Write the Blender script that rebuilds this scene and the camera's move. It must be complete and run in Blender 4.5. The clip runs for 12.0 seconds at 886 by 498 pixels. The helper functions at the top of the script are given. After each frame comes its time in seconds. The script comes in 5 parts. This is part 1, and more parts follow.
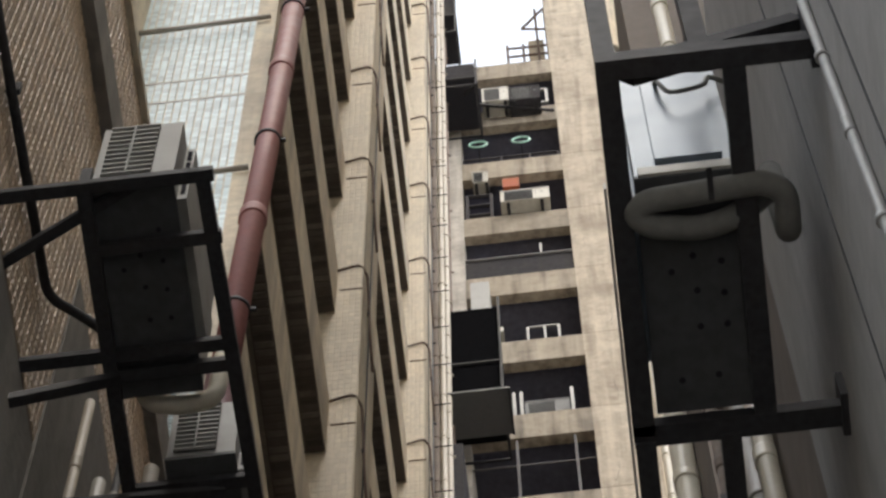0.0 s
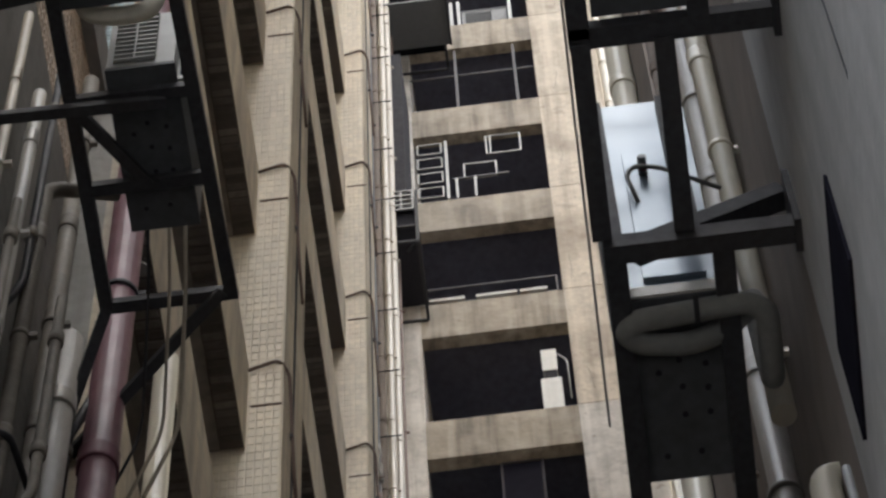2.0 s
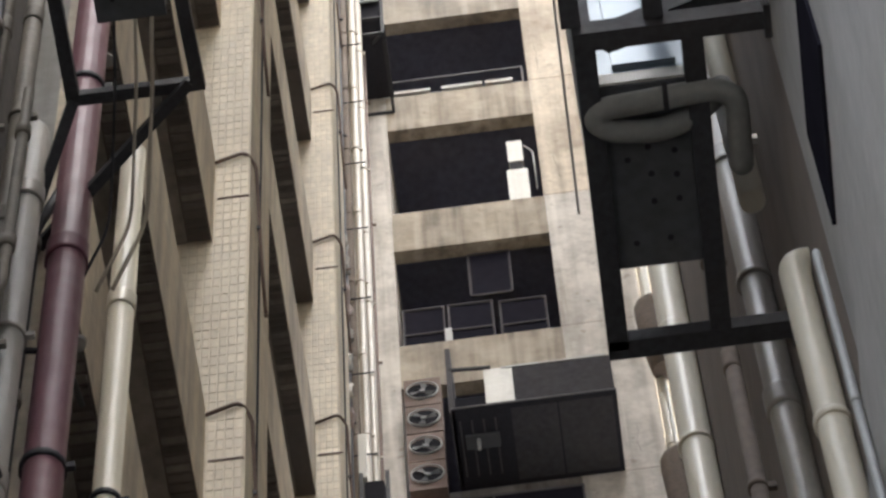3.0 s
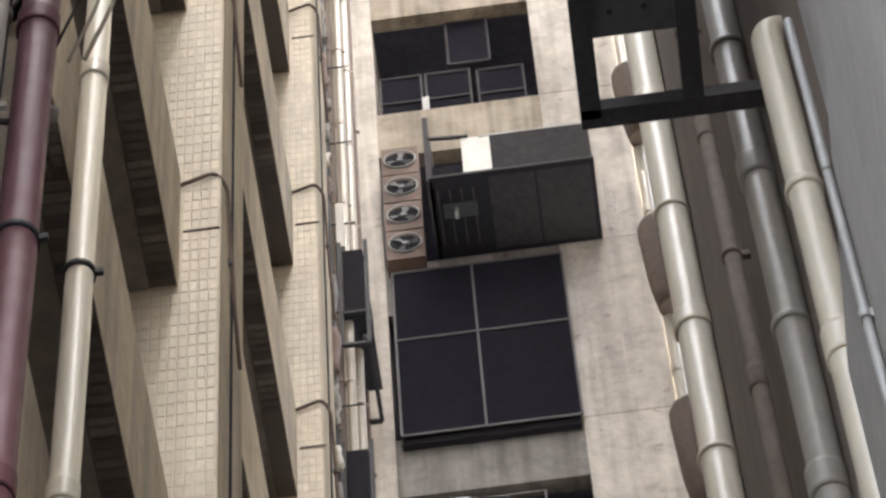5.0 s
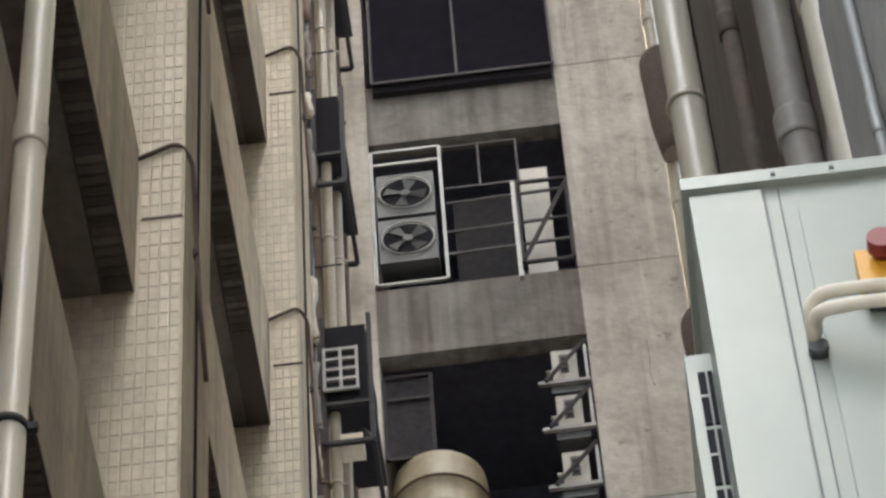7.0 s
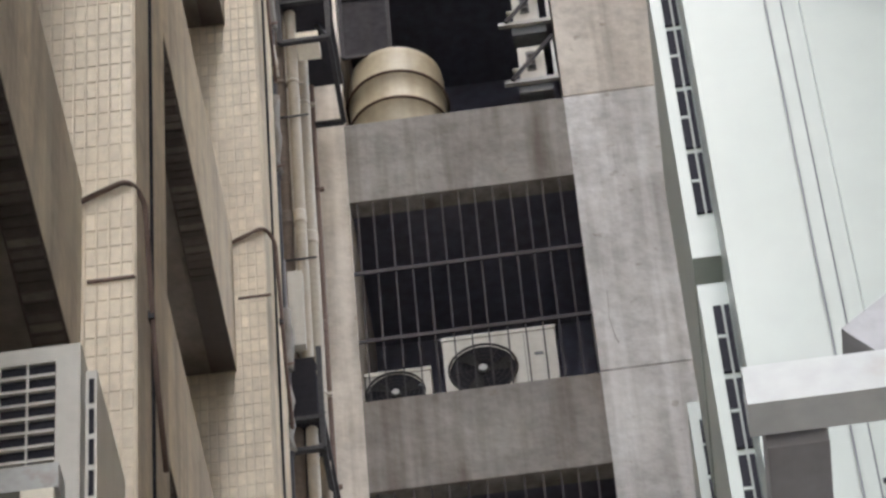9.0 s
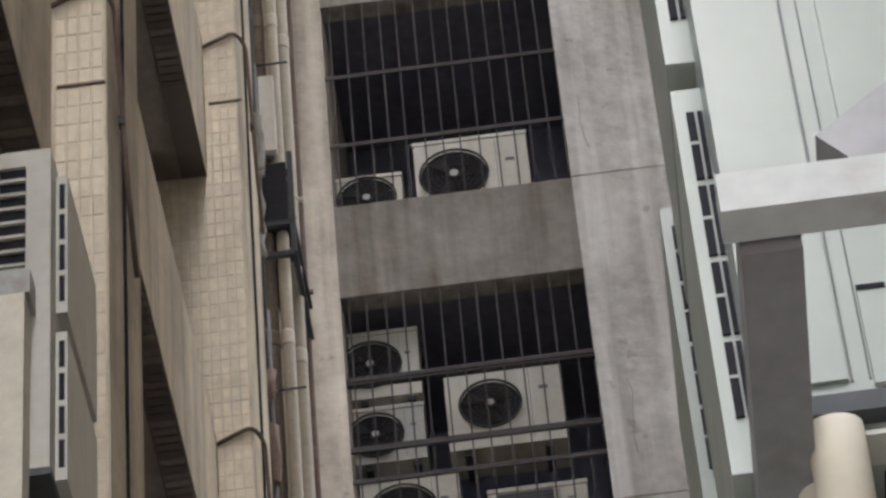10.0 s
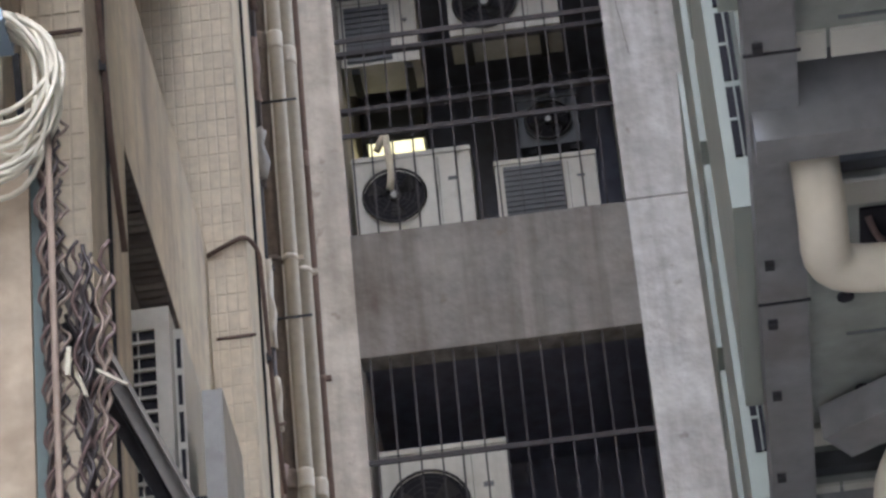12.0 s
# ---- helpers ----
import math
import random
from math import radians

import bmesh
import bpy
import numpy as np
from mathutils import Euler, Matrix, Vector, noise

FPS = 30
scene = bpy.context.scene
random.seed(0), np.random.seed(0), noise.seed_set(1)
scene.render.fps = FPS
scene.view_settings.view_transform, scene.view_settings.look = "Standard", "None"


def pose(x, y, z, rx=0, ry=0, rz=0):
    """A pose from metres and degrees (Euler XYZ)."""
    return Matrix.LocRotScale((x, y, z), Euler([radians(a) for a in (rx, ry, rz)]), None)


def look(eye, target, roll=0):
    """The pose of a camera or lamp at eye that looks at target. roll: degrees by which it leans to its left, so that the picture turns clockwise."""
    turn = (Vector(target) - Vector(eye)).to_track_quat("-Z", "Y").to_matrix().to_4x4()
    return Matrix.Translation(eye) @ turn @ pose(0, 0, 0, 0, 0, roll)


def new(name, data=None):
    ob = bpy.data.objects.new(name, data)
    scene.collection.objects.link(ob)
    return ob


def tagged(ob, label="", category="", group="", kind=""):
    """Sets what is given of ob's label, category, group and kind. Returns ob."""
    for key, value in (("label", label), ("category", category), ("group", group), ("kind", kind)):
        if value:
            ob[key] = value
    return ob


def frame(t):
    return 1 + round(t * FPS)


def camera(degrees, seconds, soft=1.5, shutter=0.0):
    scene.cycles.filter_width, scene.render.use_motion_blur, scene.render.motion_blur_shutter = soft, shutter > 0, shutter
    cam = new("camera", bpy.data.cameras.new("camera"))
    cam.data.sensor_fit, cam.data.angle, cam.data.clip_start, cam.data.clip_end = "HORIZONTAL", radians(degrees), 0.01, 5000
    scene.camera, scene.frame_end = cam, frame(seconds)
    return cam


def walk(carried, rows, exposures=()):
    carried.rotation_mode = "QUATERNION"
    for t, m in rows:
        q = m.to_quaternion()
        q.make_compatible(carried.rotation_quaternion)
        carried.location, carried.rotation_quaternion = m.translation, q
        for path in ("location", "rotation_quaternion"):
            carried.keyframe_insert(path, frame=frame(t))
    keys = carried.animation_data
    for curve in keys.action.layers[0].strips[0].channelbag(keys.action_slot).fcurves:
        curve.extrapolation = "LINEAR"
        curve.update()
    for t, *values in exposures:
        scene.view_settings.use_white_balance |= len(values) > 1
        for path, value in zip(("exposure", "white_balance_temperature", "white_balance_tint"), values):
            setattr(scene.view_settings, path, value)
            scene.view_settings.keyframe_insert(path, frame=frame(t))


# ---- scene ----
# The camera stands in the alley and tilts from the roofs down to the lower storeys.
cam = camera(13.62, 12.0, soft=2.7)


def view(eye, yaw, up, roll):
    a, e = radians(yaw), radians(up)
    way = Vector((-math.sin(a) * math.cos(e), math.cos(a) * math.cos(e), math.sin(e)))
    return look(eye, Vector(eye) + way, roll)


TILT = (  # seconds, eye x, y, z, yaw, elevation, lean
    (0, -0.000, 0.002, 1.695, 5.660, 71.379, -0.942),
    (0.5, 0.004, -0.005, 1.672, 5.583, 70.846, -0.972),
    (1, 0.001, -0.010, 1.639, 4.909, 69.140, -1.645),
    (1.5, 0.001, -0.026, 1.585, 4.170, 67.221, -2.735),
    (2, 0.004, -0.031, 1.559, 3.680, 65.360, -3.525),
    (2.5, 0.002, -0.033, 1.541, 3.291, 63.571, -4.228),
    (3, -0.010, -0.018, 1.559, 2.951, 62.135, -4.571),
    (3.5, -0.012, -0.012, 1.569, 2.748, 61.137, -4.798),
    (3.7, 0.010, -0.006, 1.571, 2.837, 60.757, -4.682),
    (5.3, 0.010, -0.006, 1.592, 2.909, 58.308, -4.847),
    (5.5, 0.010, 0.000, 1.602, 2.857, 58.230, -4.772),
    (6, 0.015, 0.007, 1.605, 2.804, 57.709, -4.654),
    (6.5, 0.010, 0.015, 1.607, 2.790, 55.763, -4.490),
    (7, 0.011, 0.029, 1.601, 2.862, 53.128, -4.415),
    (7.5, 0.011, 0.044, 1.604, 2.857, 50.798, -4.629),
    (7.7, 0.010, 0.055, 1.609, 2.851, 49.970, -4.608),
    (9.3, 0.007, 0.035, 1.646, 2.577, 45.913, -5.508),
    (9.5, 0.008, 0.061, 1.668, 2.579, 45.134, -5.510),
    (10, 0.005, 0.047, 1.643, 2.370, 43.802, -5.542),
    (10.5, 0.002, 0.032, 1.632, 2.015, 43.657, -5.744),
    (11, 0.002, 0.022, 1.612, 2.510, 38.312, -5.639),
    (11.5, -0.004, -0.000, 1.582, 2.754, 35.698, -5.416),
    (12, -0.012, -0.030, 1.557, 2.876, 33.451, -5.652),
)
walk(cam, [(t, view((x, y, z), a, e, r)) for t, x, y, z, a, e, r in TILT], [(0, -0.1, 6300, 6), (0.5, -0.15, 6200, 7), (1, 0.12, 6150, 9), (1.5, 0.35, 6000, 7), (2, 0.28, 5900, 6), (3, 0.98, 5900, 6), (3.5, 1.1, 5950, 6), (5.5, 1.55, 6000, 8), (6, 1.48, 5950, 8), (6.5, 1.7, 5800, 8), (7, 1.2, 5950, 4), (7.5, 1.6, 5850, 5), (9.5, 1.6, 5950, 8), (10, 1.35, 6000, 8), (10.5, 1.4, 6000, 6), (11, 1.3, 5700, 7), (11.5, 1.85, 5650, 8), (12, 1.65, 5550, 10)])

# ---- world and light ----
world = bpy.data.worlds.new("world")
world.use_nodes = True
scene.world = world
sky = world.node_tree.nodes.new("ShaderNodeTexSky")
sky.sky_type, sky.sun_disc = "NISHITA", False
SUN_UP, SUN_TURN = radians(60), radians(150)
sky.sun_elevation, sky.sun_rotation = SUN_UP, SUN_TURN
sky.air_density, sky.dust_density, sky.ozone_density = 1.0, 7.0, 0.6
cloud = world.node_tree.nodes.new("ShaderNodeMix")  # an even bright overcast over the clear sky
cloud.data_type, cloud.blend_type = "RGBA", "ADD"
cloud.inputs[0].default_value = 1.0
cloud.inputs[7].default_value = (6.0, 6.0, 6.1, 1)
world.node_tree.links.new(sky.outputs[0], cloud.inputs[6])
world.node_tree.links.new(cloud.outputs[2], world.node_tree.nodes["Background"].inputs[0])
world.node_tree.nodes["Background"].inputs[1].default_value = 0.15
sun = new("sun", bpy.data.lights.new("sun", "SUN"))
sun.data.energy, sun.data.angle, sun.data.color = 0.5, radians(30), (1.0, 0.95, 0.88)
sun_from = Vector((math.sin(SUN_TURN) * math.cos(SUN_UP), math.cos(SUN_TURN) * math.cos(SUN_UP), math.sin(SUN_UP)))
sun.matrix_world = look(sun_from * 100, (0, 0, 0))


# ---- materials ----
def material(name, colour, rough=0.7, metal=0.0, grain=0.0, scale=8.0, stain=0.0, stain_colour=(0.05, 0.045, 0.04), streak=0.0, bump=0.0, vary=0.0, spec=0.5, island=0.0, lime=0.0):
    """A surface with fine grain, broad blotches, rain streaks, pale lime runs, rust specks and relief, in metres."""
    m = bpy.data.materials.new(name)
    m.use_nodes = True
    t = m.node_tree
    n, l = t.nodes, t.links
    b = n["Principled BSDF"]
    b.inputs["Roughness"].default_value, b.inputs["Metallic"].default_value = rough, metal
    b.inputs["Specular IOR Level"].default_value = spec
    geo = n.new("ShaderNodeNewGeometry")
    col = n.new("ShaderNodeRGB")
    col.outputs[0].default_value = (*colour, 1)
    out = col.outputs[0]

    def noise_node(s, detail, stretch=None):
        k = n.new("ShaderNodeTexNoise")
        k.inputs["Scale"].default_value, k.inputs["Detail"].default_value = s, detail
        if stretch:
            mp = n.new("ShaderNodeMapping")
            mp.inputs["Scale"].default_value = stretch
            l.new(geo.outputs["Position"], mp.inputs[0])
            l.new(mp.outputs[0], k.inputs[0])
        else:
            l.new(geo.outputs["Position"], k.inputs[0])
        return k.outputs[0]

    def ramp(src, a, b2, lo=0.0, hi=1.0):
        r = n.new("ShaderNodeMapRange")
        r.inputs[1].default_value, r.inputs[2].default_value, r.inputs[3].default_value, r.inputs[4].default_value = a, b2, lo, hi
        l.new(src, r.inputs[0])
        return r.outputs[0]

    def mix(fac, a, c, mode="MIX"):
        x = n.new("ShaderNodeMix")
        x.data_type, x.blend_type = "RGBA", mode
        if isinstance(fac, float):
            x.inputs[0].default_value = fac
        else:
            l.new(fac, x.inputs[0])
        l.new(a, x.inputs[6])
        if isinstance(c, tuple):
            x.inputs[7].default_value = (*c, 1)
        else:
            l.new(c, x.inputs[7])
        return x.outputs[2]

    if vary:
        info = n.new("ShaderNodeObjectInfo")
        hsv = n.new("ShaderNodeHueSaturation")
        l.new(ramp(info.outputs["Random"], 0, 1, 1 - vary, 1 + vary), hsv.inputs["Value"])
        l.new(out, hsv.inputs["Color"])
        out = hsv.outputs[0]
    if island:
        hs = n.new("ShaderNodeHueSaturation")
        l.new(ramp(geo.outputs["Random Per Island"], 0, 1, 1 - island, 1 + island), hs.inputs["Value"])
        l.new(out, hs.inputs["Color"])
        out = hs.outputs[0]
    if grain:
        g = ramp(noise_node(scale * 4, 6), 0.3, 0.7, 1 - grain, 1 + grain * 0.6)
        c2 = n.new("ShaderNodeHueSaturation")
        l.new(g, c2.inputs["Value"])
        l.new(out, c2.inputs["Color"])
        out = c2.outputs[0]
    if stain:
        out = mix(ramp(noise_node(scale * 0.22, 7), 0.48, 0.72, 0, stain), out, stain_colour)
        out = mix(ramp(noise_node(scale * 1.1, 8), 0.58, 0.7, 0, stain * 0.7), out, stain_colour)
    if streak:
        out = mix(ramp(noise_node(1.0, 6, (7, 7, 0.4)), 0.44, 0.7, 0, streak), out, stain_colour)
    if lime:
        pale = tuple(min(c * 1.35 + 0.06, 0.8) for c in colour)
        out = mix(ramp(noise_node(1.0, 4, (5.5, 5.5, 0.22)), 0.56, 0.68, 0, lime * 0.7), out, pale)
        out = mix(ramp(noise_node(1.0, 5, (15, 15, 0.5)), 0.62, 0.74, 0, lime * 0.5), out, pale)
        out = mix(ramp(noise_node(1.7, 9), 0.5, 0.64, 0, lime * 0.65), out, pale)
        out = mix(ramp(noise_node(1.0, 5, (11, 11, 0.5)), 0.58, 0.72, 0, lime * 0.5), out, stain_colour)
        out = mix(ramp(noise_node(7.0, 3), 0.68, 0.73, 0, 0.7 * lime), out, (0.13, 0.08, 0.05))
    l.new(out, b.inputs["Base Color"])
    r = ramp(noise_node(scale * 2, 4), 0.3, 0.7, rough - min(0.12, rough * 0.12), min(rough + min(0.12, rough * 0.12), 1))
    l.new(r, b.inputs["Roughness"])
    if bump:
        k = n.new("ShaderNodeBump")
        k.inputs["Strength"].default_value, k.inputs["Distance"].default_value = 0.6, bump
        l.new(noise_node(scale * 6, 8), k.inputs["Height"])
        l.new(k.outputs[0], b.inputs["Normal"])
    return m


concrete_low = material("pale_grey_render", (0.56, 0.555, 0.555), 0.85, 0, 0.2, 3, 0.6, (0.24, 0.225, 0.21), 0.55, 0.012, 0.08, lime=0.5)
lag_brown = material("brown_cloth_lagging", (0.16, 0.125, 0.1), 0.9, 0, 0.2, 8, 0.3)
ac_grey = material("dull_grey_sheet_metal", (0.27, 0.27, 0.255), 0.5, 0, 0.08, 5, 0.3, (0.16, 0.14, 0.11), 0.35)
concrete_mid = material("beige_grey_render", (0.55, 0.51, 0.46), 0.85, 0, 0.18, 3, 0.6, (0.25, 0.22, 0.185), 0.55, 0.012, 0.08, lime=0.55)
pvc_ivory = material("ivory_soil_pipe", (0.6, 0.55, 0.445), 0.33, 0, 0.04, 6, 0.06, (0.42, 0.36, 0.28), 0.12)
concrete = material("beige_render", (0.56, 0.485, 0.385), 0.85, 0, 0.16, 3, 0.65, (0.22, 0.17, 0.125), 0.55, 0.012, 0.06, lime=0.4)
spandrel_top = material("stained_beige_render", (0.37, 0.315, 0.245), 0.88, 0, 0.15, 3, 0.5, (0.12, 0.1, 0.08), 0.8, 0.01, 0.1, lime=0.45)
spandrel_low = material("sooty_grey_render", (0.235, 0.222, 0.208), 0.9, 0, 0.18, 3, 0.5, (0.1, 0.08, 0.065), 0.85, 0.012, 0.1, lime=0.4)
# Dark bluish colour that carries the shade inside the bays
dark_void = material("shaded_inside", (0.13, 0.132, 0.175), 0.8, 0, 0.2, 3, 0.3, spec=0.15)
cream_wall = material("cream_painted_render", (0.62, 0.53, 0.395), 0.8, 0, 0.16, 4, 0.5, (0.23, 0.2, 0.17), 0.6, 0.008, lime=0.3)
cream_tile = material("cream_mosaic_tile", (0.69, 0.6, 0.455), 0.45, 0, 0.12, 6, 0.2, (0.3, 0.22, 0.15), 0.25, 0, 0.07, island=0.07)
grout = material("dull_grout", (0.65, 0.565, 0.435), 0.9, 0, 0.1, 8, 0.3)
# Undersides: grime, with the shade under the slabs put into the colours too
soffit_joint = material("shaded_joint", (0.1, 0.085, 0.075), 0.95, 0, 0.1, 8, 0.2)
soffit = material("shaded_grimy_soffit_tile", (0.24, 0.21, 0.185), 0.8, 0, 0.2, 4, 0.4, (0.06, 0.05, 0.045), 0.3, 0.006)
soffit_edge = material("shaded_grimy_edge_tile", (0.14, 0.12, 0.105), 0.85, 0, 0.2, 6, 0.4, (0.04, 0.035, 0.03), 0, 0.004, 0, island=0.45)
# Pipe dirt and the deep shade of the corner, both in one dark colour
pvc_dirty_shaded = material("dirty_shaded_drain_pipe", (0.17, 0.15, 0.125), 0.6, 0, 0.2, 6, 0.4, (0.06, 0.05, 0.04), 0.4, spec=0.2)
ochre_joint = material("brown_joint", (0.16, 0.12, 0.085), 0.9, 0, 0.1, 8, 0.3)
blue_tile = material("pale_blue_mosaic_tile", (0.54, 0.64, 0.67), 0.35, 0, 0.06, 6, 0.1, (0.3, 0.32, 0.3), 0.15, 0, 0, island=0.22)
ochre_tile = material("ochre_mosaic_tile", (0.43, 0.32, 0.215), 0.5, 0, 0.1, 6, 0.3, (0.2, 0.14, 0.1), 0.2, 0, 0, island=0.2)
steel_dark = material("black_painted_steel", (0.04, 0.04, 0.044), 0.6, 0.0, 0.3, 10, 0.2, (0.05, 0.035, 0.025), spec=0.15)
ac_white = material("ivory_sheet_metal", (0.48, 0.465, 0.41), 0.45, 0, 0.07, 5, 0.3, (0.24, 0.2, 0.15), 0.35)
ac_green = material("pale_green_sheet_metal", (0.258, 0.28, 0.245), 0.36, 0.0, 0.05, 5, 0.2, (0.3, 0.31, 0.27), 0.2)
ac_dark = material("dark_grey_sheet_metal", (0.12, 0.125, 0.13), 0.55, 0.1, 0.2, 6, 0.3)
pvc_cream = material("cream_drain_pipe", (0.39, 0.345, 0.275), 0.45, 0, 0.1, 6, 0.3, (0.22, 0.17, 0.12), 0.25)
pvc_grey = material("grey_drain_pipe", (0.34, 0.32, 0.285), 0.4, 0, 0.1, 6, 0.3, (0.2, 0.17, 0.13), 0.25)
red_pipe_paint = material("red_painted_iron", (0.125, 0.048, 0.066), 0.5, 0.1, 0.12, 6, 0.3, (0.12, 0.06, 0.05), 0.2)
# Paler copy of the pipe's red for its better lit upper length
red_lit = material("lit_red_iron", (0.25, 0.095, 0.09), 0.55, 0.05, 0.12, 6, 0.3, (0.17, 0.09, 0.08), 0.3)
brown_wall = material("dull_brown_render", (0.2, 0.165, 0.14), 0.85, 0, 0.1, 3, 0.25, (0.1, 0.085, 0.075), 0.25, 0.006)
# Darker grey holds the corner's shade as well; paler copy for the lit wall
weathered = material("weathered_grey_and_corner_shade", (0.22, 0.205, 0.185), 0.9, 0, 0.15, 4, 0.4, (0.1, 0.09, 0.08), 0.5, 0.01)
pale_weathered = material("pale_lit_weathered_render", (0.36, 0.34, 0.31), 0.9, 0, 0.15, 4, 0.5, (0.16, 0.15, 0.135), 0.6, 0.01, lime=0.3)
right_wall_paint = material("grey_brown_render", (0.41, 0.4, 0.385), 0.8, 0, 0.1, 3, 0.25, (0.16, 0.14, 0.12), 0.25, 0.006)
ground_mat = material("pale_alley_concrete", (0.52, 0.51, 0.49), 0.7, 0, 0.3, 4, 0.3, (0.02, 0.02, 0.02), 0, 0.01)

fan_light = material("light_grey_plastic", (0.34, 0.34, 0.33), 0.5, 0, 0.08, 6, 0.25, (0.15, 0.12, 0.1))
dark_sheet = material("dull_dark_sheet", (0.052, 0.05, 0.056), 0.8, 0.0, 0.25, 4, 0.4, (0.07, 0.065, 0.06), 0.3, spec=0.03)
rust_brown = material("rust_brown_steel", (0.15, 0.1, 0.08), 0.75, 0.1, 0.2, 8, 0.4, (0.06, 0.04, 0.03))
screen_bar = material("dull_grey_bar", (0.15, 0.145, 0.15), 0.7, 0.0, 0.15, 8, 0.2, spec=0.15)
wire_dark = material("dark_brown_cable", (0.035, 0.025, 0.025), 0.5, 0, 0.1)
wire_pink = material("dull_pink_cable", (0.13, 0.085, 0.075), 0.5, 0, 0.1)
wire_tan = material("dull_tan_cable", (0.22, 0.165, 0.13), 0.5, 0, 0.15, 9, 0.3, (0.12, 0.08, 0.06))
wire_white = material("cream_cable", (0.6, 0.56, 0.45), 0.45, 0, 0.08, 8, 0.2, (0.35, 0.28, 0.2))

# Near-black for black parts, and as painted shade in openings, holes and slots
ac_black = material("black_part_and_recess_shade", (0.032, 0.031, 0.036), 0.9, 0, 0.1, 6, spec=0.0)
pan_dark = material("dark_grimy_pan", (0.075, 0.078, 0.082), 0.6, 0.1, 0.2, 6, 0.3, spec=0.2)
stack_black = material("near_black_sheet", (0.008, 0.008, 0.009), 0.9, 0, 0.2, 4, spec=0.0)
fan_black = material("black_plastic", (0.05, 0.048, 0.048), 0.7, 0, 0.1, 6, spec=0.1)
fan_grey = material("grey_plastic", (0.06, 0.062, 0.066), 0.5, 0, 0.1, 6)
galvanised = material("bare_shiny_sheet_metal", (0.2, 0.235, 0.275), 0.4, 0.6, 0.06, 4, 0.12, (0.4, 0.38, 0.33))
foam = material("grey_foam_lagging", (0.18, 0.178, 0.165), 0.85, 0, 0.15, 8, 0.2)
foam_white = material("ivory_foam_lagging", (0.66, 0.61, 0.5), 0.7, 0, 0.08, 8, 0.25, (0.35, 0.28, 0.2))
rusty = material("rust_streaked_white_steel", (0.35, 0.35, 0.33), 0.55, 0.0, 0.1, 9, 0.6, (0.22, 0.13, 0.08))
bar_steel = material("grimy_window_bars", (0.08, 0.075, 0.08), 0.8, 0.0, 0.2, 10, 0.3, spec=0.08)
alu = material("worn_aluminium", (0.34, 0.34, 0.33), 0.5, 0.3, 0.1, 8, 0.2)
glass_dark = material("dusty_glazing_and_recess_shade", (0.021, 0.02, 0.027), 0.95, 0, 0.1, 2, spec=0.0)


# ---- building helpers ----
def add_box(bm, x0, x1, y0, y1, z0, z1, m=None):
    v = [bm.verts.new((x, y, z)) for z in (z0, z1) for y in (y0, y1) for x in (x0, x1)]
    if m:
        for p in v:
            p.co = m @ p.co
    for f in ((0, 2, 3, 1), (4, 5, 7, 6), (0, 1, 5, 4), (2, 6, 7, 3), (0, 4, 6, 2), (1, 3, 7, 5)):
        bm.faces.new([v[i] for i in f])


def add_tube(bm, points, r, sides=12, cap=True):
    """A round bar through the points, with even rings."""
    pts = [Vector(p) for p in points]
    rings = []
    for i, p in enumerate(pts):
        d = (pts[min(i + 1, len(pts) - 1)] - pts[max(i - 1, 0)]).normalized()
        a = d.orthogonal().normalized() if not rings else (ref - d * ref.dot(d)).normalized()
        ref = a
        b = d.cross(a)
        rings.append([bm.verts.new(p + r * (math.cos(2 * math.pi * k / sides) * a + math.sin(2 * math.pi * k / sides) * b)) for k in range(sides)])
    for s, e in zip(rings, rings[1:]):
        for k in range(sides):
            f = bm.faces.new((s[k], s[(k + 1) % sides], e[(k + 1) % sides], e[k]))
            f.smooth = True
    if cap:
        bm.faces.new(rings[0][::-1])
        bm.faces.new(rings[-1])


def rounded(points, r=0.1, n=5):
    """The points of a bent line, its corners rounded."""
    pts = [Vector(p) for p in points]
    out = [pts[0]]
    for a, b, c in zip(pts, pts[1:], pts[2:]):
        k = min(r, (a - b).length * 0.45, (c - b).length * 0.45)
        s, e = b + (a - b).normalized() * k, b + (c - b).normalized() * k
        out += [(1 - t) ** 2 * s + 2 * t * (1 - t) * b + t * t * e for t in (i / n for i in range(n + 1))]
    return out + [pts[-1]]


def mesh_of(bm, material_used, bevel=0.0):
    if bevel:
        sharp = [e for e in bm.edges if len(e.link_faces) == 2 and e.calc_face_angle() > 0.6]
        bmesh.ops.bevel(bm, geom=sharp, offset=bevel, segments=2, affect="EDGES", clamp_overlap=True)
    me = bpy.data.meshes.new("part")
    bm.normal_update()
    bm.to_mesh(me)
    bm.free()
    me.materials.append(material_used)
    return me


def part(name, bm, material_used, parent=None, label="", bevel=0.0):
    ob = new(name, mesh_of(bm, material_used, bevel))
    ob.parent = parent
    return tagged(ob, label)


def box(name, material_used, x0, x1, y0, y1, z0, z1, parent=None, label="", bevel=0.0, m=None):
    bm = bmesh.new()
    add_box(bm, x0, x1, y0, y1, z0, z1, m)
    return part(name, bm, material_used, parent, label, bevel)


def tube(name, material_used, points, r, parent=None, label="", sides=12):
    bm = bmesh.new()
    add_tube(bm, points, r, sides)
    return part(name, bm, material_used, parent, label)


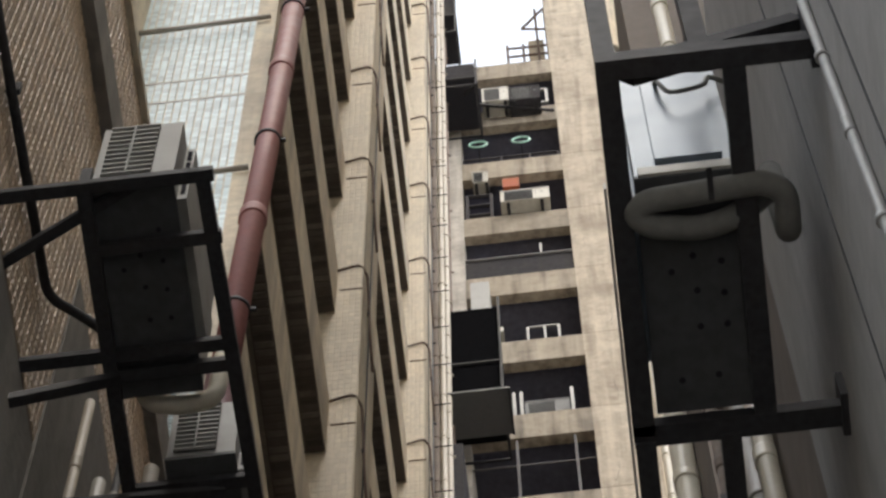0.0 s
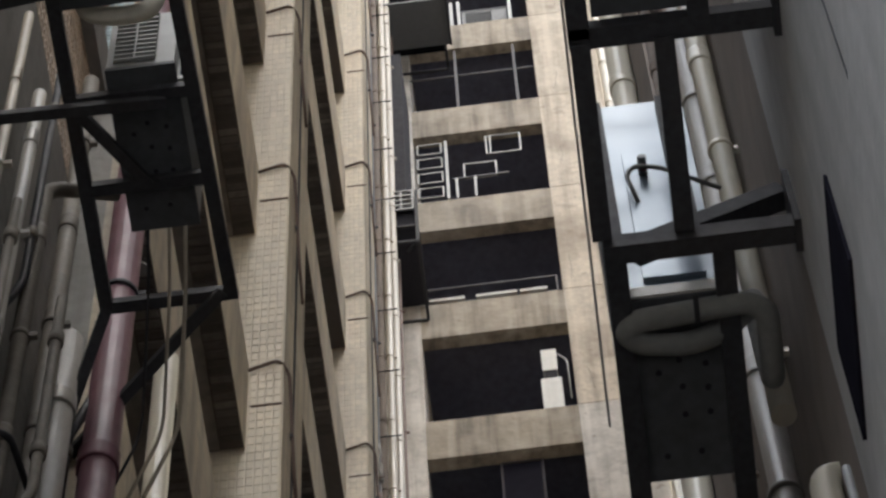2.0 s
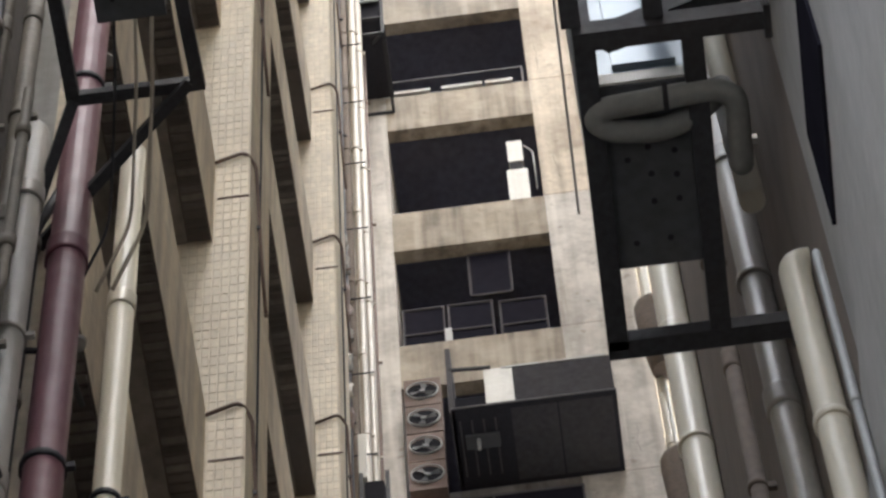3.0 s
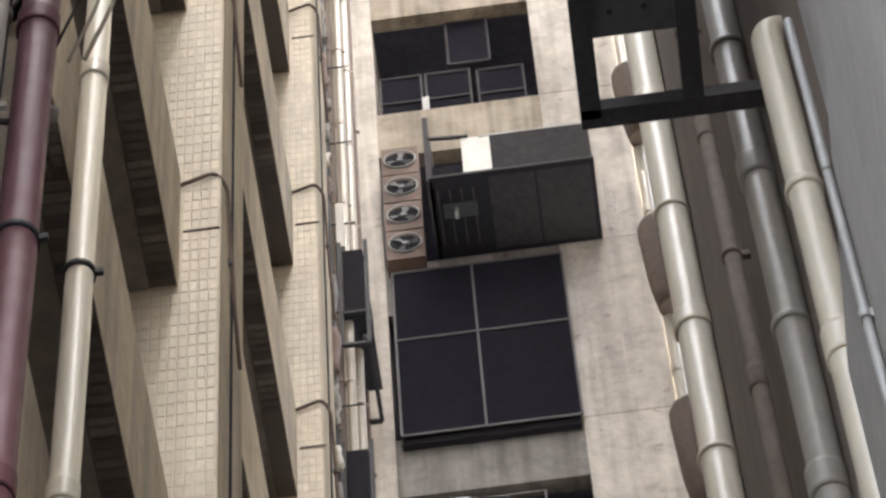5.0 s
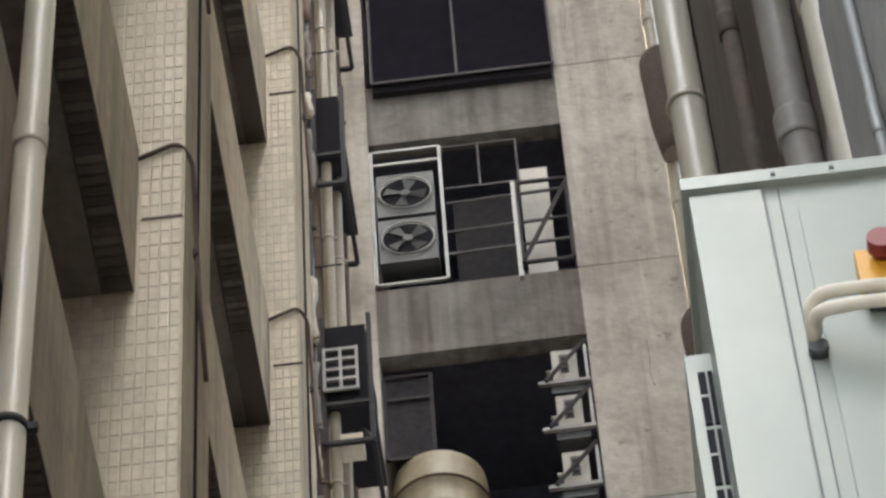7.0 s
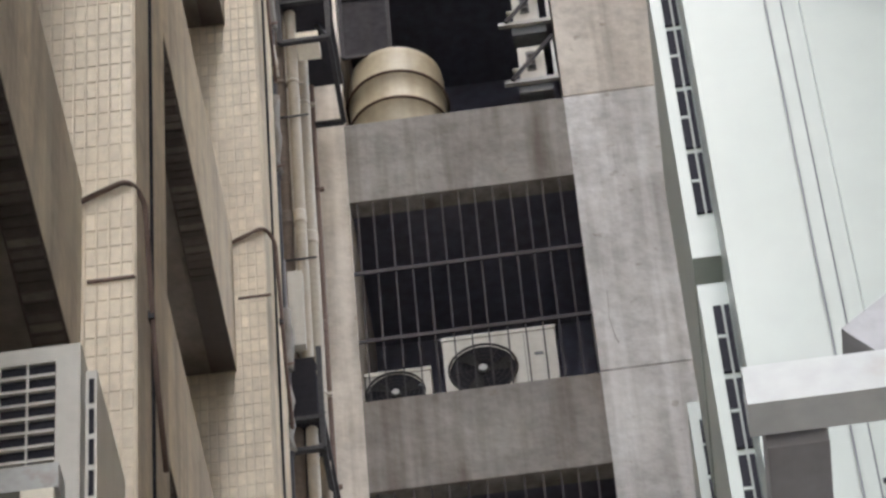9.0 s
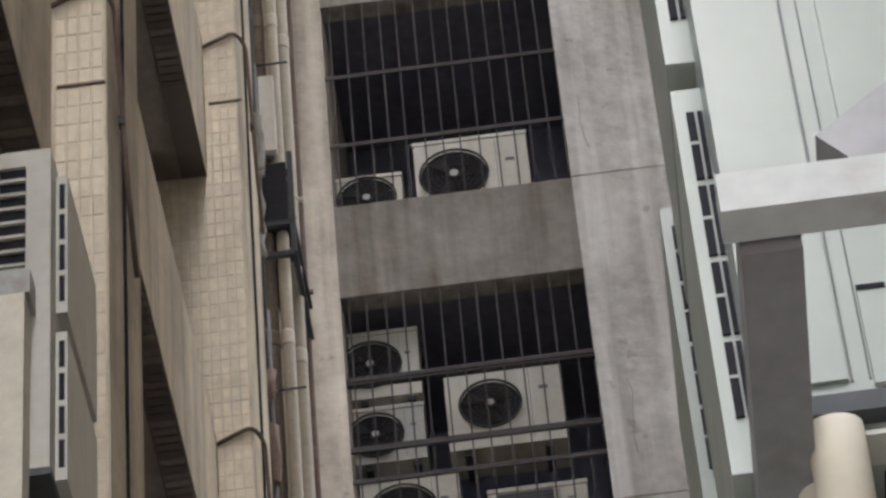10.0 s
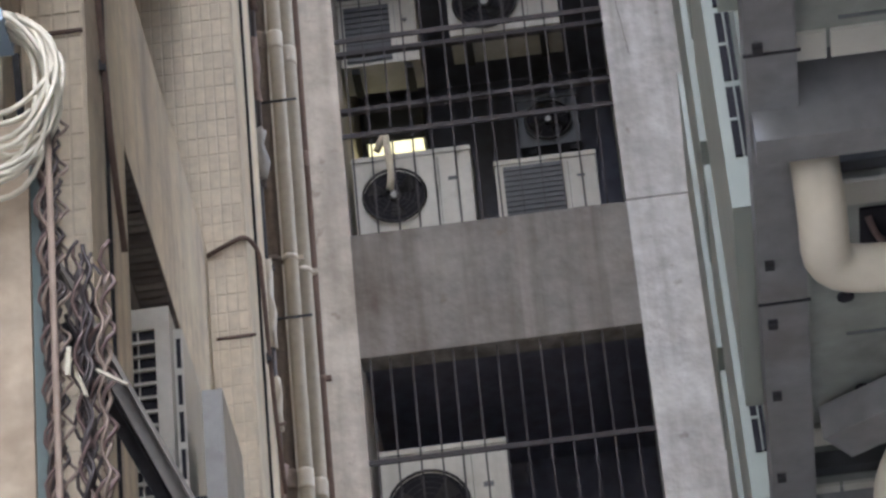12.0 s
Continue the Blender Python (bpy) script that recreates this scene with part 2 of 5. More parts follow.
def bar(name, material_used, a, b, w, parent=None, label="", d=None):
    """A square bar from a to b."""
    a, b = Vector(a), Vector(b)
    bm = bmesh.new()
    q = (b - a).to_track_quat("Z", "Y").to_matrix().to_4x4()
    d = d or w
    add_box(bm, -w / 2, w / 2, -d / 2, d / 2, 0, (b - a).length, Matrix.Translation(a) @ q)
    return part(name, bm, material_used, parent, label, min(w, d) * 0.08)


def thing(name, label, category, group="", kind="", at=(0, 0, 0)):
    ob = new(name)
    ob.empty_display_size = 0.2
    ob.location = at
    return tagged(ob, label, category, group, kind)


EYE_Z = 1.6
STOREY = 2.9
FAR = 18.2

# ---- ground ----
# Never in view; kept pale so that it bounces light onto the undersides
tagged(box("ground", ground_mat, -400, 400, -400, 400, -0.3, 0.0), "pale worn concrete ground of the alley", "ground", kind="structure")


def tiles_mesh(material_used, across, up, w, h, proud=0.005, gap=0.006, rng=0, uneven=0.0015):
    """Many small raised tiles in one mesh, on the plane x, z, facing -y."""
    r = np.random.RandomState(rng)
    verts, faces = [], []
    for i in range(across):
        for j in range(up):
            x0, z0 = i * w + gap / 2, j * h + gap / 2
            x1, z1 = x0 + w - gap, z0 + h - gap
            d = proud + uneven * (r.rand() - 0.5)
            k = len(verts)
            b = 0.003
            verts += [(x0, 0, z0), (x1, 0, z0), (x1, 0, z1), (x0, 0, z1), (x0 + b, -d, z0 + b), (x1 - b, -d, z0 + b), (x1 - b, -d, z1 - b), (x0 + b, -d, z1 - b)]
            faces += [(k + 4, k + 5, k + 6, k + 7), (k, k + 1, k + 5, k + 4), (k + 1, k + 2, k + 6, k + 5), (k + 2, k + 3, k + 7, k + 6), (k + 3, k, k + 4, k + 7)]
    me = bpy.data.meshes.new("tiles")
    me.from_pydata(verts, [], faces)
    me.materials.append(material_used)
    return me


def tiled(name, me, m, parent, label):
    ob = new(name, me)
    ob.parent = parent
    ob.matrix_basis = m
    return tagged(ob, label, kind="stuff")


# ---- air conditioner units ----
def add_disc(bm, x, y, z, r, n=24, depth=0.01):
    """A short round plug whose face looks to -y."""
    a = [bm.verts.new((x + r * math.cos(2 * math.pi * i / n), y - depth, z + r * math.sin(2 * math.pi * i / n))) for i in range(n)]
    b = [bm.verts.new((x + r * math.cos(2 * math.pi * i / n), y, z + r * math.sin(2 * math.pi * i / n))) for i in range(n)]
    bm.faces.new(a[::-1])
    bm.faces.new(b)
    for i in range(n):
        bm.faces.new((a[i], a[(i + 1) % n], b[(i + 1) % n], b[i]))


def add_ring(bm, x, y, z, r, t=0.006, n=24):
    pts = [(x + r * math.cos(2 * math.pi * i / n), y, z + r * math.sin(2 * math.pi * i / n)) for i in range(n + 1)]
    add_tube(bm, pts, t, 5, False)


def fan_parts(ob, x, z, r, y=0.0, guard=True, blades=3, turn=0.4):
    # Flat disc on the casing; the opening's depth is only its black colour
    bm = bmesh.new()
    add_disc(bm, x, y + 0.002, z, r, 28, 0.004)
    part("fan_opening", bm, ac_black, ob, "flat black disc for the shaded fan opening")
    bm = bmesh.new()
    for i in range(blades):
        a = turn + 2 * math.pi * i / blades
        pts = []
        for rr, da, dy in ((0.2, -0.25, 0.0), (0.85, -0.1, -0.004), (0.9, 0.55, -0.016), (0.25, 0.5, -0.012)):
            pts.append(bm.verts.new((x + r * rr * math.cos(a + da), y - 0.008 + dy, z + r * rr * math.sin(a + da))))
        bm.faces.new(pts)
    bmesh.ops.solidify(bm, geom=list(bm.faces), thickness=0.003)
    add_disc(bm, x, y - 0.006, z, r * 0.2, 16, 0.016)
    part("fan", bm, fan_black if guard else ac_dark, ob, "plastic fan blades")
    if guard:
        bm = bmesh.new()
        add_disc(bm, x, y - 0.031, z, r * 0.13, 14, 0.004)
        part("hub_cap", bm, fan_light, ob, "pale hub cap")
    bm = bmesh.new()
    add_ring(bm, x, y - 0.02, z, r * 1.03, 0.009)
    rim = part("fan_guard", bm, fan_black if guard else fan_light, ob)
    if guard:
        for f in (0.36, 0.52, 0.68, 0.84):
            bm = bmesh.new()
            add_ring(bm, x, y - 0.03, z, r * f, 0.0022, 20)
            part("guard_ring", bm, fan_black, rim)
        for i in range(8):
            a = math.pi * i / 4 + 0.2
            tube("guard_spoke", fan_black, [(x + r * 0.2 * math.cos(a), y - 0.03, z + r * 0.2 * math.sin(a)), (x + r * 1.03 * math.cos(a), y - 0.022, z + r * 1.03 * math.sin(a))], 0.0022, rim, "", 5)


def wall_unit(label, x0, x1, z0, z1, y, deep=0.3, fan=0.34, fan_r=None, mat_used=None, square=False, group="condensers in the bays", lifted=True, blades=3, guard=True):
    """A condenser with its fan to the camera, feet on a bearer that spans the bay."""
    w, h = x1 - x0, z1 - z0
    ob = thing("air_conditioner", label, "air conditioner", group, at=(x0, y, z0))
    body = box("casing", mat_used or ac_white, 0, w, 0, deep, 0.02, h, ob, bevel=0.012)
    box("lid", mat_used or ac_white, -0.006, w + 0.006, -0.008, deep + 0.006, h - 0.03, h + 0.004, ob, bevel=0.006)
    r = fan_r or min(h * 0.42, w * 0.3)
    if square:
        box("coil_panel", fan_grey, w * 0.08, w * 0.66, -0.006, 0, h * 0.08, h * 0.9, ob, "dark square coil panel")
        bm = bmesh.new()
        for i in range(10):
            zz = h * (0.1 + 0.08 * i)
            add_box(bm, w * 0.08, w * 0.66, -0.014, -0.006, zz, zz + 0.006)
        part("louvre", bm, fan_grey, ob)
    else:
        fan_parts(ob, w * fan, h * 0.5, r, 0, guard, blades, turn=x0 * 7)
    box("seam", ac_dark, w * 0.72, w * 0.725, -0.002, 0, 0.05, h - 0.05, ob)
    box("badge", ac_dark, w * 0.8, w * 0.88, -0.003, 0, h * 0.62, h * 0.66, ob, "small dark badge plate")
    for fx in (0.12, 0.8):
        box("foot", steel_dark, w * fx, w * fx + 0.05, 0.02, deep - 0.02, -0.02, 0.02, ob)
    return ob


def end_unit(label, x0, x1, y0, y1, z0, z1, out, casing, holes=True, slats=True, group="", grilles=True):
    """A condenser set along the alley: its end wall faces the camera, the fan side faces out (-1 west, 1 east)."""
    w, d, h = x1 - x0, y1 - y0, z1 - z0
    ob = thing("air_conditioner", label, "air conditioner", group, at=(x0, y0, z0))
    box("casing", casing, 0, w, 0, d, 0.012, h, ob, bevel=0.018)
    base = box("base_pan", pan_dark, -0.004, w + 0.004, -0.004, d + 0.004, -0.012, 0.014, ob, "dark base pan with drain holes", 0.004)
    if holes:
        for fx, fy in ((0.26, 0.4), (0.48, 0.34), (0.75, 0.375), (0.49, 0.49), (0.75, 0.51), (0.49, 0.645), (0.75, 0.645), (0.26, 0.87), (0.62, 0.86), (0.75, 0.23)):
            bm = bmesh.new()
            add_disc(bm, 0, 0, 0, 0.009, 12, 0.004)
            o = part("drain_hole", bm, ac_black, base)
            o.matrix_basis = pose(w * fx, d * fy, -0.011, 90, 0, 0)
    if slats:
        box("coil", ac_black, w * 0.1, w * 0.72, -0.004, 0, h * 0.12, h * 0.94, ob, "black coil behind slats")
        n = max(10, int(h * 14))
        for i in range(n + 1):
            zz = h * (0.12 + 0.82 * i / n)
            box("slat", casing, w * 0.1, w * 0.72, -0.016, -0.004, zz - 0.006, zz + 0.006, ob)
        box("slat", casing, w * 0.4, w * 0.42, -0.018, -0.004, h * 0.12, h * 0.94, ob)
    side = w if out > 0 else 0
    k = 1 if out > 0 else -1
    n = 2 if h > 0.9 else 1
    for i in range(n if grilles else 0):
        za, zb = h * (i / n + 0.06 / n), h * ((i + 1) / n - 0.06 / n)
        xs = sorted((side, side + k * 0.035))
        g = box("fan_grille", casing, xs[0], xs[1], d * 0.12, d * 0.8, za, zb, ob, "moulded fan grille", 0.008)
        for j in range(4):
            zc = za + (zb - za) * (0.08 + 0.225 * j)
            box("slot", ac_black, xs[0] + 0.01, xs[1] - 0.008, d * 0.12 - 0.003, d * 0.12, zc, zc + (zb - za) * 0.18, g)
    return ob


# ---- tower at the end of the alley ----
tower = thing("wall_north", "stained grey concrete tower wall with open service bays", "wall", kind="structure", at=(0, FAR, 0))
BAY_L, BAY_R, TOWER_L, TOWER_R = -1.47, 0.18, -3.2, 1.0
OPEN = 2.045


def bay_top(n):
    return EYE_Z + FAR * (3.1732 - 0.1594 * (n - 1))


def on_tower(name, mat_used, x0, x1, z0, z1, y0=0.0, y1=0.35, bevel=0.0):
    return box(name, mat_used, x0, x1, y0, y1, z0, z1, tower, bevel=bevel)


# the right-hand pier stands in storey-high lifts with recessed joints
# Beige render above, grey below; the tones also hold the light's changing warmth
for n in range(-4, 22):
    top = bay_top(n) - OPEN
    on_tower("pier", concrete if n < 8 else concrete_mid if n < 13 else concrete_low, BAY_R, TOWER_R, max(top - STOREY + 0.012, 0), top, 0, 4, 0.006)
crack_r = random.Random(21)
for n in range(2, 18):
    pts = [(BAY_R + 0.1 + 0.55 * crack_r.random(), -0.001, bay_top(n) - 1.9 + 1.2 * crack_r.random())]
    for j in range(5):
        pts.append((pts[-1][0] + 0.05 * (crack_r.random() - 0.5), -0.001, pts[-1][2] + 0.06 + 0.12 * crack_r.random()))
    bm = bmesh.new()
    add_tube(bm, pts, 0.0022, 5)
    part("crack", bm, weathered, tower)
on_tower("pier_core", grout, BAY_R + 0.02, TOWER_R - 0.02, 0, 84, 0.02, 4.1)
on_tower("pier", concrete_mid, TOWER_L, BAY_L, 0, 66, 0, 4)
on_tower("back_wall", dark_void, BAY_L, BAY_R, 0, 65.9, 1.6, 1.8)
for n in range(-1, 21):
    top = bay_top(n)
    above = bay_top(n - 1) - OPEN if n > -1 else 66.0
    on_tower("spandrel", spandrel_low if n > 10 else spandrel_top, BAY_L, BAY_R, top, above, 0.004, 0.16)
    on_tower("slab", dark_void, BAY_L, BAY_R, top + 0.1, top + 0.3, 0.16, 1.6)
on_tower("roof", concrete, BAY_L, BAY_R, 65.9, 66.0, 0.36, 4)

# ---- building along the left side ----
PIER_X, SLAB_X = -1.58, -1.78  # faces of the piers and of the parapets
left = thing("wall_west", "cream tiled piers with projecting parapets at each storey", "wall", kind="structure")
soffit_me = tiles_mesh(soffit_edge, 1, 56, 0.13, 0.053, 0.006, 0.012, 3, 0.004)
tile_me = tiles_mesh(cream_tile, 16, 300, 0.047, 0.097, 0.0025, 0.005, 5)
low_me = tiles_mesh(cream_tile, 16, 72, 0.047, 0.097, 0.0025, 0.005, 6)
mid_me = tiles_mesh(cream_tile, 16, 19, 0.047, 0.097, 0.0025, 0.005, 8)
for y, z0 in ((9.46, 17.03), (13.9, 24.38)):
    px = PIER_X if y < 10 else PIER_X - 0.025
    box("pier", grout, -4.2, px, y, y + 0.74, 0, 80, left, "cream render over dark joints", 0.0)
    box("pier_side", cream_wall, px - 0.01, px + 0.006, y + 0.008, y + 0.735, 0, 80, left)
    box("pier_face", cream_wall, -4.2, px - 0.76, y - 0.006, y, 0, 80, left)
    for k in range(-6, 22):
        z = z0 + STOREY * k
        if not 3 < z < 78:
            continue
        near = y - 3.05 if y < 10 else y - 3.68
        box("parapet", cream_wall, SLAB_X - 0.14, SLAB_X, near, y - 0.008, z, z + 1.04, left, "", 0.006)
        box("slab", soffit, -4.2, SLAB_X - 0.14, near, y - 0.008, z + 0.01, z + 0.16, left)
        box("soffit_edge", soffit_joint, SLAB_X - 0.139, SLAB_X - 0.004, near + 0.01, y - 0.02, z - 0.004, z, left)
        tiled("soffit_tile", soffit_me, Matrix.Translation((SLAB_X - 0.136, near + 0.02, z - 0.004)) @ Matrix(((1, 0, 0, 0), (0, 0, 1, 0), (0, 1, 0, 0), (0, 0, 0, 1))), left, "grimy strip of narrow brick-like soffit tiles, darkened as shade")
        # dark glazed opening behind the parapet
        box("window_opening", glass_dark, -2.62, -2.58, near + 0.4, y - 0.9, z + 1.05, z + 2.6, left)
    box("inner_wall", cream_wall, -2.95, -2.62, y - 3.6, y - 0.008, 0, 80, left)
    # mosaic on the face that looks down the alley
    for me_, zz in ((low_me, 6.016), (mid_me, 13.0), (tile_me, 14.843), (tile_me, 43.943)):
        if me_ is not mid_me or y > 10:
            tiled("mosaic_tile", me_, Matrix.Translation((px - 0.756, y, zz)), left, "cream mosaic tiles with dull joints")
    # a cable down the side of the pier
    tube("conduit", steel_dark, [(px + 0.012, y + 0.33, 4), (px + 0.014, y + 0.34, 30), (px + 0.012, y + 0.32, 78)], 0.007, left)
box("back_wall", cream_wall, -4.5, -4.2, 4, FAR, 0, 80, left)

# cable bends and drip rails on each storey of the piers
for y, za in ((9.46, 18.06), (13.9, 25.45)):
    for k in range(-6, 19):
        z = za + STOREY * k
        if z < 4:
            continue
        ob = thing("cable_conduit", "thin dark conduit bent round a tiled pier", "conduit", "conduits on the piers", at=(0, y, z))
        tube("pipe", rust_brown, rounded([(SLAB_X - 0.03, -0.02, -0.085), (PIER_X - 0.02, -0.022, 0.02), (PIER_X + 0.03, 0.06, -0.02), (PIER_X + 0.03, 0.3, -0.75), (PIER_X + 0.03, 0.5, -1.05)], 0.06), 0.011, ob)
        for px, py, pz in ((SLAB_X - 0.02, -0.02, -0.08), (PIER_X + 0.026, 0.22, -0.5)):
            box("clip", steel_dark, px - 0.012, px + 0.012, py - 0.014, py + 0.018, pz - 0.022, pz + 0.022, ob)
        box("drip_line", rust_brown, SLAB_X + 0.02, PIER_X, -0.01, 0, -0.515, -0.503, ob)

# ---- near building on the left: ochre return wall and pale blue end wall ----
ochre = thing("wall_southwest", "ochre mosaic-tiled return wall", "wall", kind="structure")
box("wall", ochre_joint, -2.6, -1.96, 1.2, 6.26, 14.05, 19.1, ochre)
# Dark grey here paints the shade that lies over the wall below the rack
box("lower_wall", weathered, -2.6, -1.955, 1.2, 6.26, 0, 14.05, ochre, "weathered render with the corner's shade in its colour")
box("lower_wall", weathered, -1.96, -1.945, 4.72, 6.26, 0, 15.9, ochre, "weathered render patch, dark for the corner's shade", 0.004)
och_me = tiles_mesh(ochre_tile, 64, 65, 0.05, 0.075, 0.005, 0.009, 7)
tiled("mosaic_tile", och_me, Matrix.Translation((-1.96, 3.04, 14.12)) @ pose(0, 0, 0, 0, 0, 90), ochre, "ochre mosaic tiles")
box("ledge", weathered, -1.96, -1.9, 1.2, 6.26, 17.35, 17.75, ochre, "dark-stained render band", 0.01)
box("coping", cream_wall, -2.6, -1.93, 1.2, 6.26, 19.06, 19.14, ochre, "", 0.01)
tube("conduit", steel_dark, rounded([(-1.93, 2.2, 14.6), (-1.93, 4.42, 14.82), (-1.8, 4.52, 14.82), (-1.7, 4.56, 14.7)], 0.06), 0.02, ochre)
for y in (3.0, 3.6, 4.2):
    box("clip", steel_dark, -1.96, -1.905, y - 0.012, y + 0.012, 14.62 + (y - 2.2) * 0.1, 14.72 + (y - 2.2) * 0.1, ochre)

blue = thing("wall_west_end", "pale blue mosaic end wall with a cream corner strip", "wall", kind="structure")
BLUE_Y = 6.3
box("wall", grout, -3.6, -1.84, BLUE_Y, BLUE_Y + 0.12, 0, 60, blue)
box("corner_strip", cream_wall, -1.84, -1.71, BLUE_Y - 0.03, BLUE_Y + 0.14, 0, 60, blue, "cream painted corner strip", 0.008)
blue_me = tiles_mesh(blue_tile, 26, 220, 0.05, 0.05, 0.005, 0.006, 9)
for zz in (17.6, 28.6):
    tiled("mosaic_tile", blue_me, Matrix.Translation((-3.14, BLUE_Y, zz)), blue, "pale blue and grey mosaic tiles")
box("lower_wall", pale_weathered, -3.14, -1.84, BLUE_Y - 0.02, BLUE_Y, 0, 17.5, blue)
for z in (23.9, 24.35):
    box("seam", pvc_grey, -3.1, -1.85, BLUE_Y - 0.009, BLUE_Y - 0.004, z, z + 0.03, blue, "thin grey seam")
for z in (25.5, 22.15):
    tube("service_pipe", pvc_grey, [(-2.75, BLUE_Y - 0.06, z - 0.05), (-1.74, BLUE_Y - 0.06, z + 0.02)], 0.018, blue)

# ---- building along the right side ----
right = thing("wall_east", "grey-brown rendered wall with a set-back lower face", "wall", kind="structure")
box("wall", right_wall_paint, 0.72, 3.0, 0.6, 4.4, 8.55, 17.0, right)
box("wall", brown_wall, 0.72, 3.0, 4.4, 11.3, 8.55, 19.6, right, "dull brown render")
box("wall", brown_wall, 0.72, 3.0, 8.0, 11.3, 19.6, 34.0, right, "dull brown render")
box("lower_wall", right_wall_paint, 0.662, 3.0, 0.6, 11.3, 0, 8.55, right, "", 0.01)
# Thin dark panel on the solid wall, painted as a recess in shade
box("window_opening", glass_dark, 0.71, 0.722, 3.72, 4.2, 9.42, 9.92, right, "thin dark panel for a shaded recess in the wall")
box("joint", steel_dark, 0.716, 0.722, 2.42, 2.428, 8.6, 16.9, right)
box("joint", steel_dark, 0.716, 0.722, 3.14, 3.145, 8.6, 16.9, right)
beyond = thing("wall_northeast", "cream rendered tower wall set back beyond the alley", "wall", kind="structure")
box("wall", cream_wall, 1.02, 9.0, 22.4, 23.0, 0, 110, beyond)
for x in (1.9, 3.2):
    box("rib", cream_wall, x, x + 0.25, 22.25, 22.4, 0, 110, beyond, "", 0.01)
# Added block, hidden by the near wall, that cuts light from the east
east_block = thing("light_block_east", "unseen block added to keep side light off the alley", "wall", kind="structure")
box("wall", cream_wall, 3.0, 9.0, -6, 16, 0, 44, east_block)
# an added wall behind the viewer, out of view, that limits light from the rear
south_block = thing("light_block_south", "unseen screen wall added behind the viewer to limit light", "wall", kind="structure")
box("wall", cream_wall, -30, 30, -21, -20, 0, 13, south_block)


# ---- drain and service pipes ----
def upright_pipe(label, mat_used, x, y, r, z0, z1, group, clamp_every=1.45, off=0.0, clamp_mat=None, foot=None, head=None):
    """An upright pipe with socket joints and clamps; head: a way to bend back at its top."""
    ob = thing("drain_pipe", label, "pipe", group, at=(x, y, z0))
    pts = [(0, 0, 0), (0.004, 0, (z1 - z0) * 0.4), (0, 0, z1 - z0)]
    if head:
        pts = rounded([(0, 0, 0), (0, 0, z1 - z0), (head[0], head[1], z1 - z0 + head[2])], r * 3, 8)
    tube("pipe", mat_used, pts, r, ob, "", 16)
    z = off
    k = 0
    while z < z1 - z0 - 0.2:
        bm = bmesh.new()
        if k % 2:
            add_tube(bm, [(0, 0, z), (0, 0, z + 0.02), (0, 0, z + 0.1), (0, 0, z + 0.12)], r * 1.13, 16)
            part("socket", bm, mat_used, ob)
        else:
            add_tube(bm, [(0, 0, z), (0, 0, z + 0.03)], r * 1.1 + 0.003, 16)
            part("clamp", bm, clamp_mat or mat_used, ob)
            box("clamp_ear", clamp_mat or mat_used, r * 0.9, r * 1.1 + 0.03, -0.01, 0.01, z, z + 0.03, ob)
        z += clamp_every / 2
        k += 1
    return ob


PL = "drain pipes on the west wall"
upright_pipe("faded red iron soil pipe with socket joints", red_pipe_paint, -1.685, 6.1, 0.07, 0, 18.3, PL, 2.9, 0.35, steel_dark)
upper_red = upright_pipe("faded red iron soil pipe leaning a little above a joint", red_lit, -1.675, 6.1, 0.07, 18.3, 30, PL, 2.9, 0.95, steel_dark)
upper_red.rotation_euler = (0, 0.017, 0)
upright_pipe("cream soil pipe with black clamps and splashes", pvc_ivory, -0.2405 * 6.9, 6.9, 0.053, 0, 15.9, PL, 2.9, 1.42, steel_dark)
upright_pipe("stained cream drain pipe beside a grey wall", pvc_grey, -0.306 * 5.95, 5.95, 0.06, 0, 14.2, PL, 2.0, 0.6)
upright_pipe("thin grimy waste pipe beside others, coloured for deep shade", pvc_dirty_shaded, -0.318 * 5.7, 5.7, 0.034, 0, 16.2, PL, 1.7, 0.2)
upright_pipe("dirty grey waste pipe on the corner", pvc_grey, -0.356 * 5.1, 5.1, 0.026, 0, 14.6, PL, 1.6, 0.5)
upright_pipe("slim pale waste pipe beside another", pvc_cream, -0.377 * 5.0, 5.0, 0.02, 0, 15.2, PL, 1.6, 0.9)
upright_pipe("short grimy vent pipe with a bend, coloured for deep shade", pvc_dirty_shaded, -0.338 * 5.4, 5.4, 0.03, 9, 14.4, PL, 1.6, 0.9, head=(0.25, 0.1, 0.1))

PR = "drain pipes on the east wall"
upright_pipe("glossy cream soil pipe with ring clamps", pvc_ivory, 0.0702 * 9.0, 9.0, 0.078, 0, 33.5, PR, 2.0, 0.35)
upright_pipe("grey soil pipe with socket joints", pvc_grey, 0.1185 * 5.6, 5.6, 0.05, 0, 20.8, PR, 1.6, 0.5)
upright_pipe("wide cream soil pipe ending in a bend", pvc_ivory, 0.1415 * 4.75, 4.75, 0.044, 0, EYE_Z + 4.75 * 1.825, PR, 1.5, 0.4, head=(0.15, 0.05, 0.03))
upright_pipe("thin steel conduit on the wall", alu, 0.1556 * 4.15, 4.15, 0.011, 0, 9.2, PR, 1.2, 0.7)
upright_pipe("thin cream pipe beside the tower", pvc_ivory, 0.0585 * 16, 16, 0.045, 0, 62, PR, 2.4, 0.3)
upright_pipe("dark waste pipe in the recess", pvc_grey, 0.085 * 9.6, 9.6, 0.05, 0, 33.5, PR, 2.4, 0.8)
upright_pipe("grey conduit on the near wall", alu, 0.2695 * 2.6, 2.6, 0.014, 0, 16.8, PR, 1.3, 0.2)
